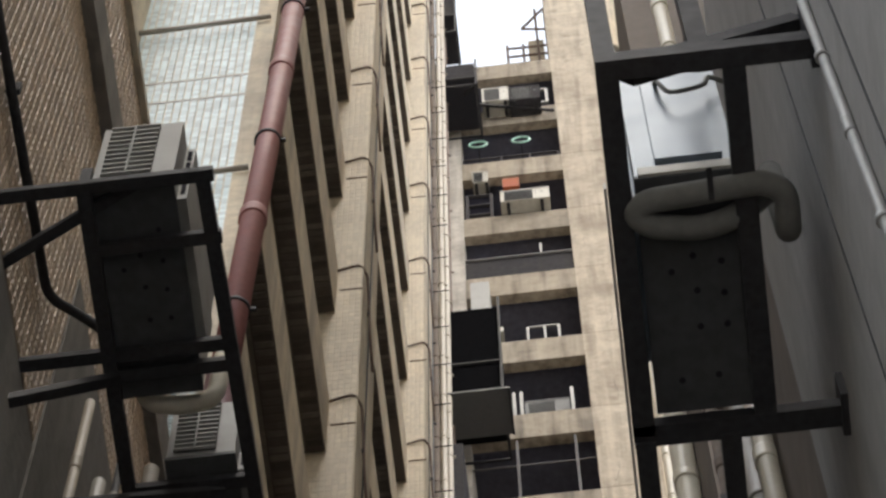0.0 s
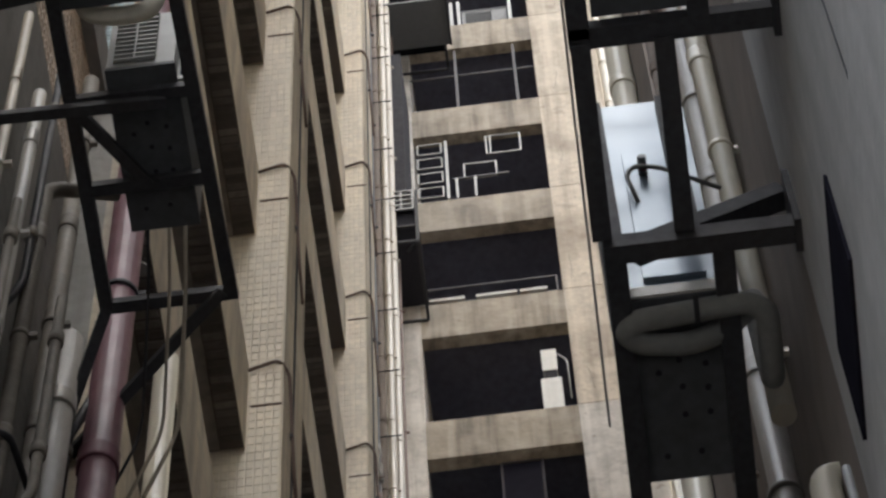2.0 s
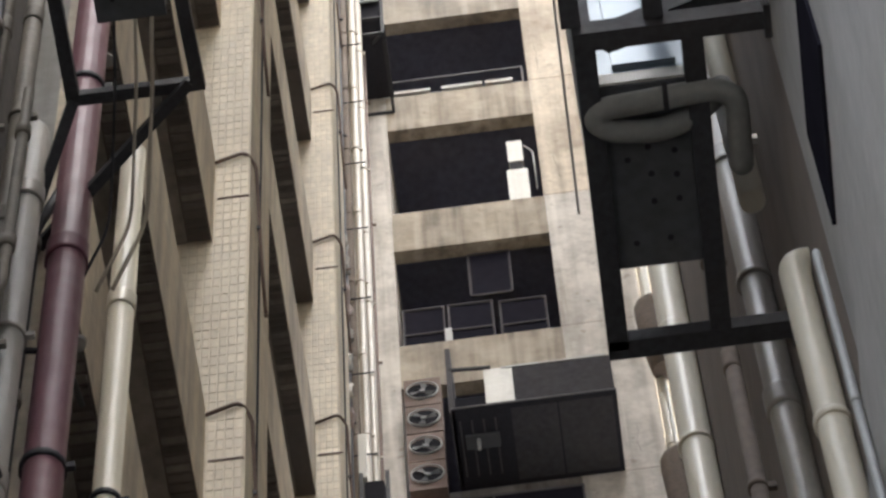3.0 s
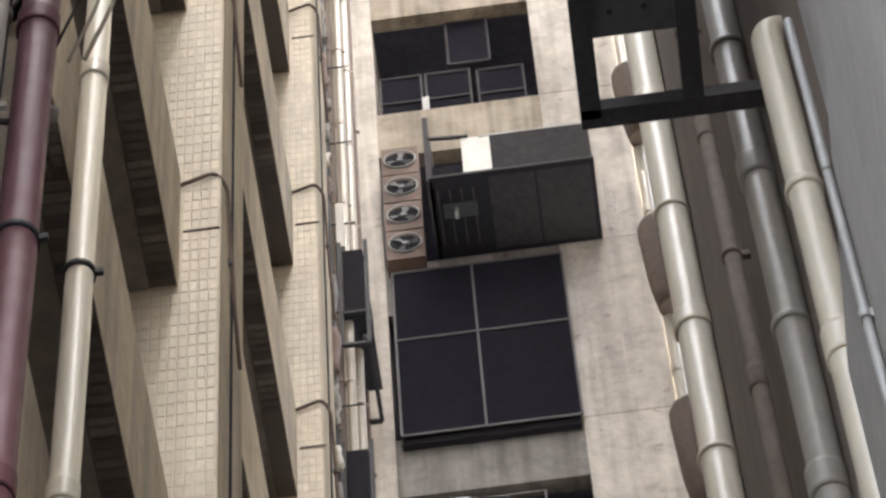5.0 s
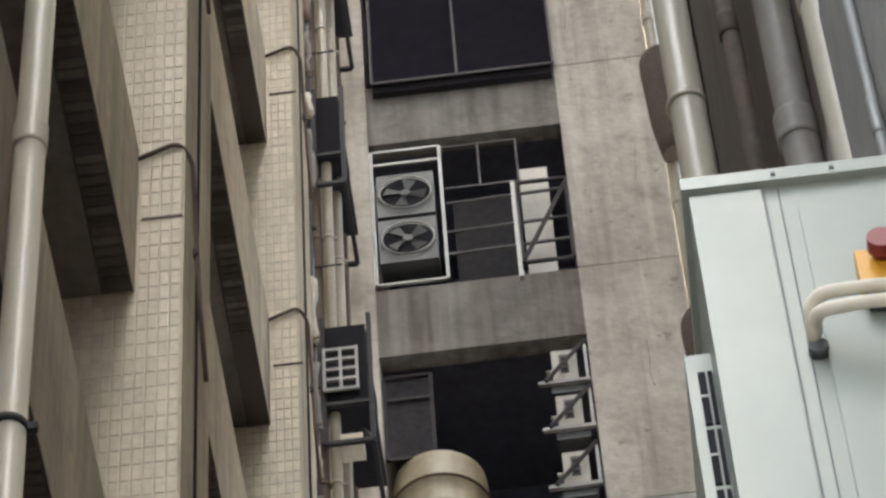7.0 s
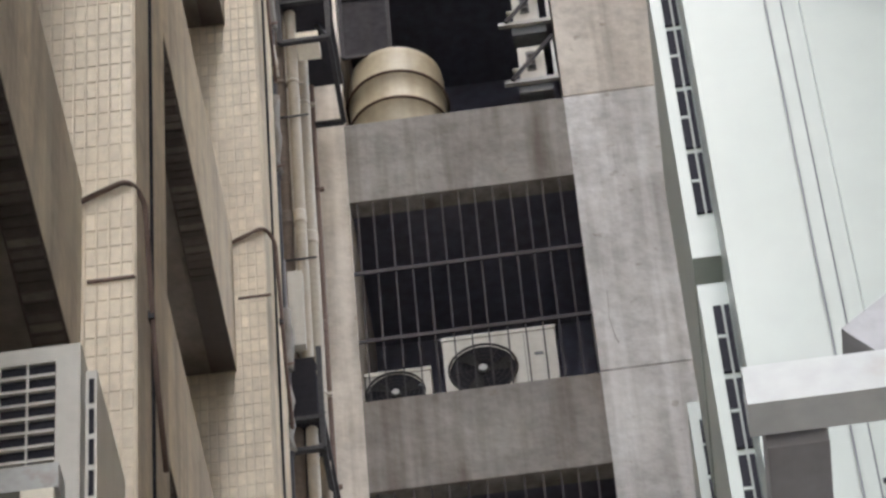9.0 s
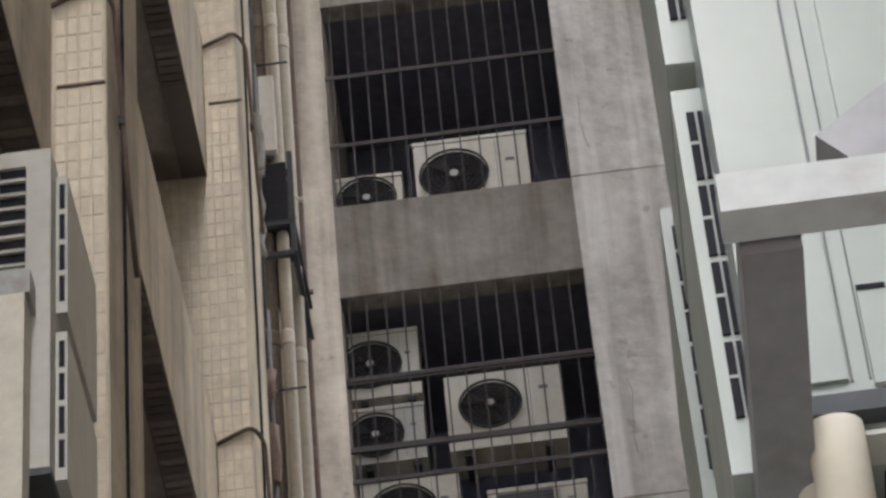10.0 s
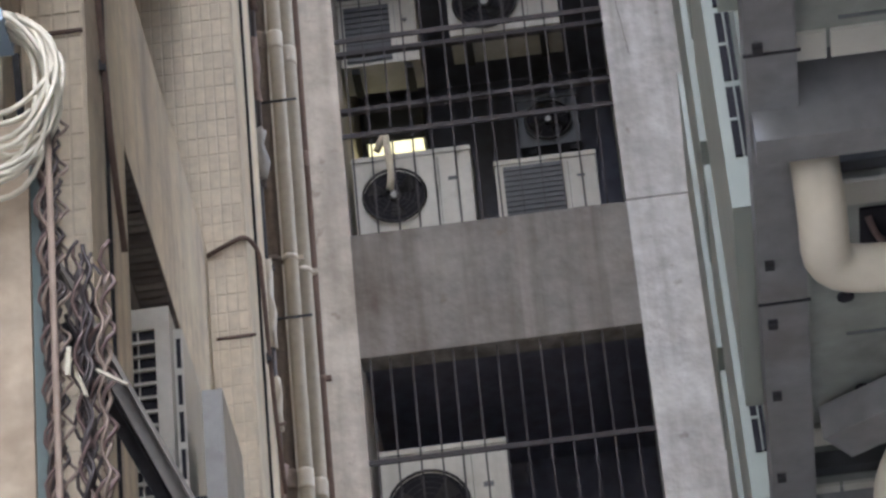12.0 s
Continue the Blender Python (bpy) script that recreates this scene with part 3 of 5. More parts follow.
upright_pipe("cream pipe behind the racks", pvc_ivory, 0.128 * 5.15, 5.15, 0.04, 11.4, 20.8, PR, 1.6, 0.4)
upright_pipe("thin brownish pipe behind the racks", lag_brown, 0.0965 * 6.6, 6.6, 0.03, 0, 20.8, PR, 1.6, 0.9)

PB = "pipes beside the tower"
for a, y, r, m_, lab in ((-0.1098, 16.6, 0.028, steel_dark, "dark downpipe between pier and tower"), (-0.1062, 16.9, 0.04, lag_brown, "dark brown downpipe with peeling paint"),
                         (-0.1008, 16.9, 0.04, pvc_cream, "slim cream downpipe beside others"), (-0.0968, 17.2, 0.045, pvc_cream, "cream downpipe beside the tower"),
                         (-0.0935, 17.6, 0.022, rust_brown, "thin rust-brown pipe by the tower")):
    upright_pipe(lab, m_, a * y, y, r, 0, 72, PB, 2.9, 0.4 + r * 20)
for z in [9.5 + 1.45 * i for i in range(36)]:
    ob = tube("pipe_strap", steel_dark, [(-1.86, 16.84, z), (-1.6, 16.84, z)], 0.008)
    tagged(ob, "thin dark strap holding pipes to the wall", "bracket", "pipe straps")

# insulated loops between tower and pipe
for z0, z1 in ((23.6, 25.0), (26.3, 27.7), (20.6, 21.8), (29.0, 30.3)):
    ob = tube("lagged_pipe", lag_brown, rounded([(0.98, 15.9, z0), (0.93, 15.85, z0 + 0.3), (0.9, 15.85, z1 - 0.2), (1.15, 16.0, z1)], 0.2), 0.11, None, "", 12)
    tagged(ob, "brown lagged pipe loop by the tower edge", "pipe", "lagged loops")

# ---- steel rack with two condensers on the left ----
RZ = 14.1
rack = thing("steel_rack", "black steel angle rack bolted to the wall", "rack", at=(0, 0, RZ))
for x in (-1.64, -1.22):
    bar("rail", steel_dark, (x, 3.77, 0), (x + (0.05 if x > -1.3 else 0), 5.8, 0), 0.05, rack)
for y, xa in ((3.79, -2.0), (4.02, -1.64), (4.42, -1.99), (4.5, -1.64), (4.95, -1.64), (5.3, -1.64), (5.78, -1.64)):
    bar("cross_bar", steel_dark, (xa, y, 0), (-1.18, y, 0), 0.045, rack)
for a, b in (((-1.99, 4.05, 0.02), (-1.45, 3.8, 0.03)), ((-1.99, 4.4, -0.42), (-1.62, 4.5, -0.03)), ((-1.64, 5.78, -0.03), (-1.9, 6.2, -0.5)), ((-1.2, 5.76, -0.03), (-1.84, 6.25, -0.25)), ((-1.64, 4.95, -0.02), (-1.4, 5.3, -0.02)), ((-1.99, 4.85, -0.3), (-1.3, 4.98, -0.02))):
    bar("brace", steel_dark, a, b, 0.04, rack)
for y, z in ((4.42, 0), (4.4, -0.42), (3.79, 0)):
    box("flange", steel_dark, -2.0, -1.975, y - 0.06, y + 0.06, z - 0.06, z + 0.06, rack)
bar("upright", steel_dark, (-1.64, 3.8, 0), (-1.64, 3.8, 0.2), 0.04, rack)
end_unit("grey condenser with slatted end, on the black rack", -1.62, -1.33, 3.8, 4.6, RZ + 0.045, RZ + 0.72, 1, ac_grey, True, True, "condensers on the left rack")
end_unit("smaller grey condenser with slatted end, on the black rack", -1.5, -1.25, 4.86, 5.5, RZ + 0.045, RZ + 0.57, 1, ac_grey, True, True, "condensers on the left rack")
tagged(tube("lagged_pipe", foam_white, rounded([(-1.56, 4.58, RZ + 0.3), (-1.55, 4.66, RZ + 0.12), (-1.42, 4.68, RZ + 0.1), (-1.3, 4.68, RZ + 0.14), (-1.27, 4.6, RZ + 0.35)], 0.06), 0.035), "cream lagged pipe between two condensers", "pipe")
tagged(tube("cable", alu, rounded([(-1.66, 6.0, 17.5), (-1.62, 5.9, 15.6), (-1.3, 5.2, RZ + 0.5)], 0.3), 0.006), "thin pale cable running to a condenser", "cable")
for i, x in enumerate((-1.44, -1.36, -1.3)):
    tagged(tube("cable", pvc_cream if i else steel_dark, rounded([(x, 5.48, RZ + 0.06), (x - 0.01, 5.56, RZ + 0.0), (x - 0.03, 5.72, RZ - 0.06), (x - 0.12, 6.2, RZ - 0.25), (x - 0.25, 6.28, RZ - 0.6)], 0.1), 0.006 + 0.001 * i), "loose cables hanging under the condenser", "cable", "cables under the condenser")


# ---- racks on the right wall ----
def wall_rack(label, x0, x1, y0, y1, z, main, mat_front=None):
    ob = thing("steel_rack", label, "rack", "racks on the right wall", at=(0, 0, z))
    bar("rail", main, (x0 + 0.03, y0, 0), (x0 + 0.03, y1, 0), 0.06, ob)
    bar("rail", main, (0.50, y0, 0.002), (0.50, y1, 0.002), 0.06, ob)
    bar("beam", mat_front or main, (x0, y0, 0), (0.716, y0, 0), 0.055, ob, "", 0.08)
    bar("beam", main, (x0, y1, 0), (0.716, y1, 0), 0.06, ob)
    box("wall_plate", main, 0.7, 0.72, y0 - 0.05, y0 + 0.05, -0.05, 0.3, ob)
    box("wall_plate", main, 0.7, 0.72, y1 - 0.07, y1 + 0.05, -0.05, 0.12, ob)
    bar("brace", main, (x0 + 0.08, y0 + 0.03, 0.03), (0.7, y0 + 0.03, 0.3), 0.06, ob, "", 0.07)
    for x in (x0 + 0.03, 0.42):
        bar("upright", main, (x, y0 + 0.02, 0.02), (x, y0 + 0.02, 1.05), 0.055, ob)
    return ob


wall_rack("black steel rack hung from the wall on a raking brace", 0.14, 0.72, 2.675, 3.705, 11.0, steel_dark)
wall_rack("black steel rack behind another, hung from the wall", 0.17, 0.72, 4.31, 5.3, 10.9, steel_dark)
link = thing("link_rail", "pair of black steel rails joining two wall racks", "rail", at=(0, 0, 10.95))
for x in (0.17, 0.40):
    bar("rail", steel_dark, (x, 3.72, 0.03), (x, 4.28, -0.03), 0.055, link)
for y0, y1, z in ((3.0, 3.66, 11.035), (4.49, 5.06, 10.935)):
    ob = end_unit("shiny condenser on a black wall rack, seen from below", 0.215, 0.49, y0, y1, z, z + (1.17 if y0 < 4 else 1.42), -1, galvanised, True, False, "condensers on the right racks")
    box("service_cover", galvanised, 0.06, 0.24, -0.02, 0.0, 0.1, 1.0, ob, "", 0.012)
    box("front_lip", ac_white, 0.01, 0.265, -0.012, 0.0, 0.0, 0.06, ob, "pale folded lip", 0.004)
    if y0 < 4:
        hose = [(0.1, -0.02, 0.8), (0.105, -0.05, 0.72), (0.13, -0.07, 0.52), (0.23, -0.07, 0.56), (0.25, -0.05, 0.72), (0.3, -0.02, 0.74)]
    else:
        hose = [(0.09, 0.0, 0.62), (0.075, -0.05, 0.64), (0.06, -0.06, 0.73), (0.085, -0.06, 0.8), (0.16, -0.06, 0.77), (0.33, -0.03, 0.63)]
        tube("valve", red_pipe_paint, [(0.114, -0.05, 0.8), (0.114, -0.05, 0.87)], 0.012, ob, "small brass-red valve")
        tube("valve", ac_dark, [(0.114, -0.02, 0.82), (0.114, -0.08, 0.82)], 0.014, ob)
    tube("hose", foam, rounded(hose, 0.08), 0.007, ob, "grey flexible hose")
    drop = 0.15 if y0 < 4 else 0.26
    zz = z - 0.06
    ys = y0 + (0.03 if y0 < 4 else 0.02)
    ob2 = tube("lagged_pipe", foam, rounded([(0.6, ys + drop, z + 0.5), (0.605, ys + drop, zz), (0.605, ys + 0.03, zz), (0.55, ys - 0.005, zz), (0.24, ys + 0.015, zz), (0.2, ys + 0.045, zz), (0.24, ys + 0.085, zz), (0.38, ys + 0.11, zz + 0.01), (0.48, ys + 0.09, zz + 0.03), (0.56, ys + 0.045, zz + 0.07)], 0.06), 0.034, None, "", 14)
    tagged(ob2, "grey foam-lagged refrigerant pipe slung under the rack", "pipe", "lagged pipes under the racks")
    box("strap", steel_dark, 0.4, 0.415, y0 - 0.04, y0 + 0.05, zz - 0.037, zz - 0.033, ob2)
tagged(box("sheet_edge", alu, 0.13, 0.137, 3.0, 4.9, 10.98, 11.03), "thin pale sheet strip along the racks", "strip")

# ---- pale green condensers low on the right ----
CZ = 4.1
crack = thing("steel_rack", "rust-streaked white and grey steel rack on the wall", "rack", at=(0, 0, CZ))
bar("beam", rusty, (0.165, 2.6, 0.0), (0.66, 2.6, 0.0), 0.045, crack, "white front beam with rust streaks", 0.05)
grey_steel = material("grey_painted_steel", (0.23, 0.23, 0.235), 0.5, 0.2, 0.2, 6, 0.6, (0.12, 0.095, 0.08), 0.2, 0.002)
bar("rail", grey_steel, (0.21, 2.63, -0.005), (0.215, 5.65, -0.005), 0.06, crack, "grey rail")
bar("rail", grey_steel, (0.56, 2.63, -0.005), (0.56, 5.65, -0.005), 0.06, crack)
for y in (3.58, 4.55):
    bar("beam", grey_steel, (0.185, y, -0.008), (0.66, y, -0.008), 0.05, crack, "", 0.14)
for y in (3.42, 3.88, 4.02, 4.2, 4.42):
    box("bolt", steel_dark, 0.19, 0.202, y, y + 0.014, -0.042, -0.034, crack, "", 0.002)
for y in (3.44, 3.98):
    box("seam", steel_dark, 0.179, 0.246, y, y + 0.003, -0.0375, -0.034, crack)
bar("brace", grey_steel, (0.29, 2.62, 0.05), (0.655, 2.62, 0.34), 0.05, crack, "", 0.07)
bar("brace", grey_steel, (0.27, 4.3, -0.05), (0.655, 4.05, -0.05), 0.07, crack, "", 0.05)
grimy_green = material("grimy_green_sheet", (0.25, 0.262, 0.235), 0.5, 0, 0.2, 6, 0.7, (0.085, 0.075, 0.065), 0.0, 0.003)
for k, (y0, y1, lab) in enumerate(((2.93, 3.5, "tall pale green condenser with a dented end panel"), (3.75, 4.4, "second pale green condenser behind the first"), (4.5, 5.0, "pale green condenser further along the rack"), (5.1, 5.6, "last pale green condenser on the rack"))):
    z0, z1 = CZ + 0.02, CZ + 1.445
    h = z1 - z0
    ob = end_unit(lab, 0.193, 0.617, y0, y1, z0, z1, -1, ac_green, False, False, "pale green condensers", False)
    base = box("base_sheet", grimy_green, 0.01, 0.41, 0.02, y1 - y0 - 0.02, -0.03, -0.012, ob, "", 0.004)
    for fx, fy in ((0.1, 0.42), (0.12, 0.78), (0.25, 0.15), (0.31, 0.66)):
        bm = bmesh.new()
        add_disc(bm, 0, 0, 0, 0.011, 12, 0.004)
        o = part("drain_hole", bm, ac_black, base)
        o.matrix_basis = pose(fx, (y1 - y0) * fy, -0.031, 90, 0, 0)
    for fy in (0.3, 0.56, 0.86):
        box("base_fold", ac_dark, 0.1, 0.4, (y1 - y0) * fy, (y1 - y0) * fy + 0.004, -0.033, -0.03, base)
    for ya in (0.008, y1 - y0 - 0.058):
        for xa, xb in ((0.035, 0.085), (0.09, 0.33)):
            box("base_flange", ac_white, xa, xb, ya, ya + 0.05, -0.036, -0.03, base, "pale folded flange", 0.002)
    # Flat black plate that paints the shade of a cut-out in the base
    box("sump", ac_black, 0.12, 0.34, 0.075, 0.17, -0.034, -0.03, base, "flat black plate for a shaded cut-out", 0.002)
    for i in range(5):
        xa = 0.13 + 0.04 * i
        tube("drain_cable", rust_brown if i % 2 else wire_pink, rounded([(xa, 0.09, -0.034), (xa + 0.01, 0.12, -0.05 - 0.006 * i), (xa + 0.05, 0.16, -0.045)], 0.02), 0.005, base, "", 6)
    bm = bmesh.new()
    for xa, ya in ((0.17, 0.3), (0.36, 0.3), (0.17, 0.42)):
        add_box(bm, xa, xa + 0.012, ya, ya + 0.012, -0.038, -0.03)
    part("bolt", bm, rust_brown, base)
    # two moulded fan grilles stand proud of the side that faces the alley
    for za, zb in ((0.01, 0.59), (0.635, 1.198)):
        g = box("fan_grille", ac_green, -0.034, 0.0, 0.1, y1 - y0 - 0.06, za, zb, ob, "moulded fan grille with slotted edge", 0.006)
        for i in range(4):
            zc = za + (zb - za) * (0.13 + 0.205 * i)
            hh = (zb - za) * 0.185
            box("slot", ac_black, -0.02, -0.0105, 0.0965, 0.1, zc, zc + hh, g)
            box("slot", ac_black, -0.0075, -0.0015, 0.0965, 0.1, zc, zc + hh, g)
            box("slot_tie", ac_green, -0.02, -0.0105, 0.095, 0.0962, zc + hh * 0.5, zc + hh * 0.54, g)
    box("corner_panel", ac_green, 0.0, 0.094, -0.006, 0, 0.03, h - 0.03, ob, "", 0.01)
    box("seam", ac_dark, 0.097, 0.099, -0.003, 0.0, 0.03, h - 0.03, ob)
    box("seam", fan_grey, 0.116, 0.1175, -0.003, 0.0, 0.03, h - 0.03, ob)
    if k == 0:
        box("service_panel", ac_green, 0.138, 0.418, -0.008, 0, 0.327, 1.345, ob, "raised service panel", 0.012)
        box("lower_panel", ac_green, 0.12, 0.418, -0.006, 0, 0.02, 0.16, ob, "", 0.006)
        box("panel_slot", ac_black, 0.12, 0.15, -0.008, -0.006, 0.15, 0.156, ob)
        box("lid", ac_green, -0.009, 0.432, -0.013, y1 - y0 + 0.01, 1.403, 1.428, ob, "", 0.008)
        for x in (0.11, 0.187, 0.286):
            box("screw", ac_dark, x, x + 0.006, -0.016, -0.013, 1.411, 1.417, ob)
        sw = box("isolator", material("yellow_plastic", (0.6, 0.3, 0.02), 0.4, 0, 0.05), 0.192, 0.302, -0.038, -0.01, 1.136, 1.198, ob, "yellow emergency switch box", 0.008)
        box("switch_base", ac_black, 0.198, 0.302, -0.034, -0.012, 1.106, 1.136, sw, "black switch base", 0.004)
        bm = bmesh.new()
        add_tube(bm, [(0.226, -0.038, 1.183), (0.226, -0.048, 1.183)], 0.013)
        add_tube(bm, [(0.226, -0.048, 1.183), (0.226, -0.053, 1.183), (0.226, -0.064, 1.183), (0.226, -0.068, 1.183)], 0.019, 16)
        part("push_button", bm, material("dark_red_plastic", (0.2, 0.02, 0.025), 0.4), sw, "dark red mushroom button")
        for i in range(2):
            tube("hose", foam_white, rounded([(0.123 + 0.004 * i, -0.008, 1.06 + 0.02 * i), (0.123 + 0.004 * i, -0.055, 1.065 + 0.033 * (1 - i)), (0.22, -0.08, 1.043 + 0.03 * (1 - i)), (0.44, -0.066, 0.993 + 0.022 * (1 - i))], 0.045), 0.009, ob, "ivory cable sleeve")
        tube("gland", fan_grey, [(0.127, 0.0, 1.049), (0.127, -0.015, 1.049)], 0.013, ob)
# lagged pipes under the green condensers
for pts in ([(0.265, 2.94, 4.1), (0.265, 2.96, 3.98), (0.262, 3.06, 3.97), (0.4, 3.09, 3.97), (0.64, 3.05, 3.97)],
            [(0.25, 3.0, 4.1), (0.25, 3.02, 4.0), (0.247, 3.13, 3.99), (0.4, 3.17, 3.99), (0.64, 3.13, 3.99)],
            [(0.256, 3.66, 4.08), (0.256, 3.67, 3.98), (0.256, 3.77, 3.97), (0.42, 3.79, 3.97), (0.64, 3.76, 3.97)],
            [(0.40, 4.3, 4.06), (0.34, 4.32, 3.98), (0.34, 4.5, 3.97), (0.5, 4.6, 3.97)]):
    tagged(tube("lagged_pipe", foam_white, rounded(pts, 0.07), 0.03, None, "", 16), "ivory lagged pipe bent under a condenser", "pipe", "ivory lagged pipes")

# ---- left: condensers lower down on the parapets ----
for (x0, x1, y0, y1, z0, z1, lab) in ((-1.78, -1.505, 8.0, 8.75, 8.6, 9.92, "tall grey condenser with slatted end on the parapet"), (-1.84, -1.64, 11.55, 12.3, 7.5, 9.12, "grey condenser with white slatted end in the recess"), ):
    end_unit(lab, x0, x1, y0, y1, z0, z1, 1, ac_white, True, True, "condensers on the parapets")
ob = thing("steel_bracket", "peeling white steel bracket under a condenser", "bracket", at=(0, 0, 0))
bar("post", foam_white, (-1.61, 7.93, 7.2), (-1.61, 7.93, 9.2), 0.1, ob)
bar("arm", rusty, (-1.8, 7.93, 9.25), (-1.545, 7.93, 9.25), 0.1, ob)
bar("arm", rusty, (-1.8, 8.3, 8.57), (-1.5, 8.3, 8.57), 0.05, ob)

# ---- left: hoarding, wires and a coil of cable ----
wood = material("weathered_tan_board", (0.44, 0.36, 0.265), 0.8, 0, 0.2, 6, 0.35, (0.12, 0.07, 0.04), 0.5, 0.004)
teal = material("faded_teal_paint", (0.1, 0.13, 0.125), 0.7, 0, 0.15, 5, 0.3)
tagged(box("board", wood, -1.35, -0.955, 5.06, 5.09, 0, 5.3, None, "", 0.004), "weathered pale tan wooden board standing upright", "board")
tagged(box("board", teal, -0.953, -0.915, 5.065, 5.09, 0, 5.27, None, "", 0.004), "narrow faded teal board beside the wooden one", "board")
rw = random.Random(4)
for i in range(26):
    second = i >= 13
    x = (-0.872 if second else -0.925) + (0.05 if second else 0.038) * rw.random()
    top = 5.0 - 0.1 * rw.random() if second else 5.27
    turn, swing, off = 9.0 + 3.5 * rw.random(), 0.006 + 0.009 * rw.random(), 6.28 * rw.random()
    pts = []
    for k in range(int(top / 0.016)):
        z = top - 0.016 * k
        a = off + k * 0.016 * turn * 6.28
        pts.append((x + swing * math.sin(a) + 0.005 * math.sin(k * 0.07 + i), 5.012 + 0.8 * swing * math.cos(a) + 0.012 * math.sin(i * 2.1), max(z, 0.01)))
    tagged(tube("wire", (wire_dark, wire_pink, wire_dark, wire_tan)[i % 4], pts, 0.0028 + 0.0014 * rw.random(), None, "", 5), "curled tan and brown wires in a loose tangle" if second else "twisted dark brown wires hanging in a bundle", "wire", "wire bundle")
tagged(tube("wire", wire_tan, [(-0.906, 4.985, 5.25), (-0.897, 4.98, 3), (-0.89, 4.985, 0.01)], 0.006, None, "", 8), "straight dull cream cable beside the bundle", "wire")
for xa, za, xb, zb in ((-0.88, 4.77, -0.882, 4.715), (-0.835, 4.72, -0.786, 4.683), (-0.866, 4.715, -0.853, 4.672)):
    tagged(bar("cable_tie", wire_white, (xa, 4.975, za), (xb, 4.97, zb), 0.008, None, "", 0.004), "cut end of a white cable tie on the wires", "cable tie", "cable ties")
coil = thing("cable_coil", "coil of thick white cable tied with a blue strip", "cable", at=(-1.0, 4.95, 5.315))
for i in range(15):
    r = 0.062 + 0.042 * rw.random()
    rz = 1.25 + 0.5 * rw.random()
    dx, dz, dy = 0.03 * rw.random(), 0.12 - rz * r + 0.01 * rw.random(), 0.06 * rw.random()
    pts = [(dx + r * math.sin(a) * (1 + 0.1 * math.sin(2 * a + i)), dy + 0.012 * math.sin(a * 2 + i), dz + rz * r * math.cos(a)) for a in (2 * math.pi * k / 28 + 0.3 for k in range(29))]
    tube("loop", wire_white, pts, 0.0048, coil, "", 8)
box("tie", material("blue_tape", (0.25, 0.33, 0.42), 0.5), 0.005, 0.03, -0.012, 0.09, 0.105, 0.13, coil, "pale blue tape tie", 0.004)
bar("hook", steel_dark, (0.03, 0.1, 0.115), (0.03, 0.16, -0.05), 0.012, coil)
for mat_used, lab, p, q in ((weathered, "weathered diagonal steel angle braced across the alley", (-1.02, 5.3, 5.32), (0.64, 5.3, 1.39)), (steel_dark, "dark diagonal steel angle below another", (-0.95, 5.36, 5.08), (0.655, 5.36, 1.48))):
    ob = thing("steel_angle", lab, "bar", "steel angles across the alley")
    bar("web", mat_used, p, q, 0.022, ob, "", 0.006)
    bar("flange", mat_used, (p[0] - 0.009, p[1] + 0.019, p[2]), (q[0] - 0.009, q[1] + 0.019, q[2]), 0.005, ob, "", 0.032)
hood = thing("metal_cabinet", "pale grey metal cabinet fixed beside the parapet", "cabinet", at=(-1.525, 11.5, 7.3))
box("body", fan_light, 0, 0.075, 0, 0.5, 0, 1.4, hood, "", 0.01)
box("door", fan_light, 0.006, 0.068, -0.012, 0, 0.04, 1.36, hood, "", 0.006)
bar("handle", alu, (0.055, -0.018, 1.12), (0.055, -0.018, 1.2), 0.01, hood)
bar("arm", steel_dark, (-0.25, 0.3, 0.2), (0.0, 0.3, 0.2), 0.04, hood)
bar("arm", steel_dark, (-0.25, 0.3, 1.1), (0.0, 0.3, 1.1), 0.04, hood)

# torn lagging that hangs between the pipes beside the tower
rl = random.Random(11)
for x, z0, z1 in ((-1.79, 6.2, 8.4), (-1.8, 8.9, 12.6), (-1.79, 13.1, 17.2), (-1.8, 17.6, 19.4), (-1.8, 20.2, 23.8), (-1.79, 24.6, 28.5), (-1.8, 29.8, 33.4)):
    ob = thing("torn_lagging", "torn cream lagging hanging loose on a pipe", "lagging", "torn lagging")
    tube("pipe", wire_dark, [(x, 16.6, z0), (x, 16.6, z1)], 0.016, ob, "dark pipe", 8)
    z = z0 + 0.05
    while z < z1 - 0.3:
        n = 3 + rl.randrange(6)
        bm = bmesh.new()
        pts = [(x + 0.03 * (rl.random() - 0.5), 16.57 + 0.03 * rl.random(), z + 0.11 * k) for k in range(n)]
        add_tube(bm, pts, 0.022 + 0.016 * rl.random(), 9)
        for v in bm.verts:
            v.co += Vector((rl.random() - 0.5, rl.random() - 0.5, rl.random() - 0.5)) * 0.02
        part("sleeve", bm, (pvc_cream, weathered, rust_brown)[rl.randrange(3)], ob)
        if rl.random() < 0.5:
            tube("tie", rust_brown, [(x - 0.05, 16.54, z), (x + 0.05, 16.54, z + 0.02)], 0.009, ob, "", 6)
        z += 0.11 * n + 0.04 + 0.12 * rl.random()

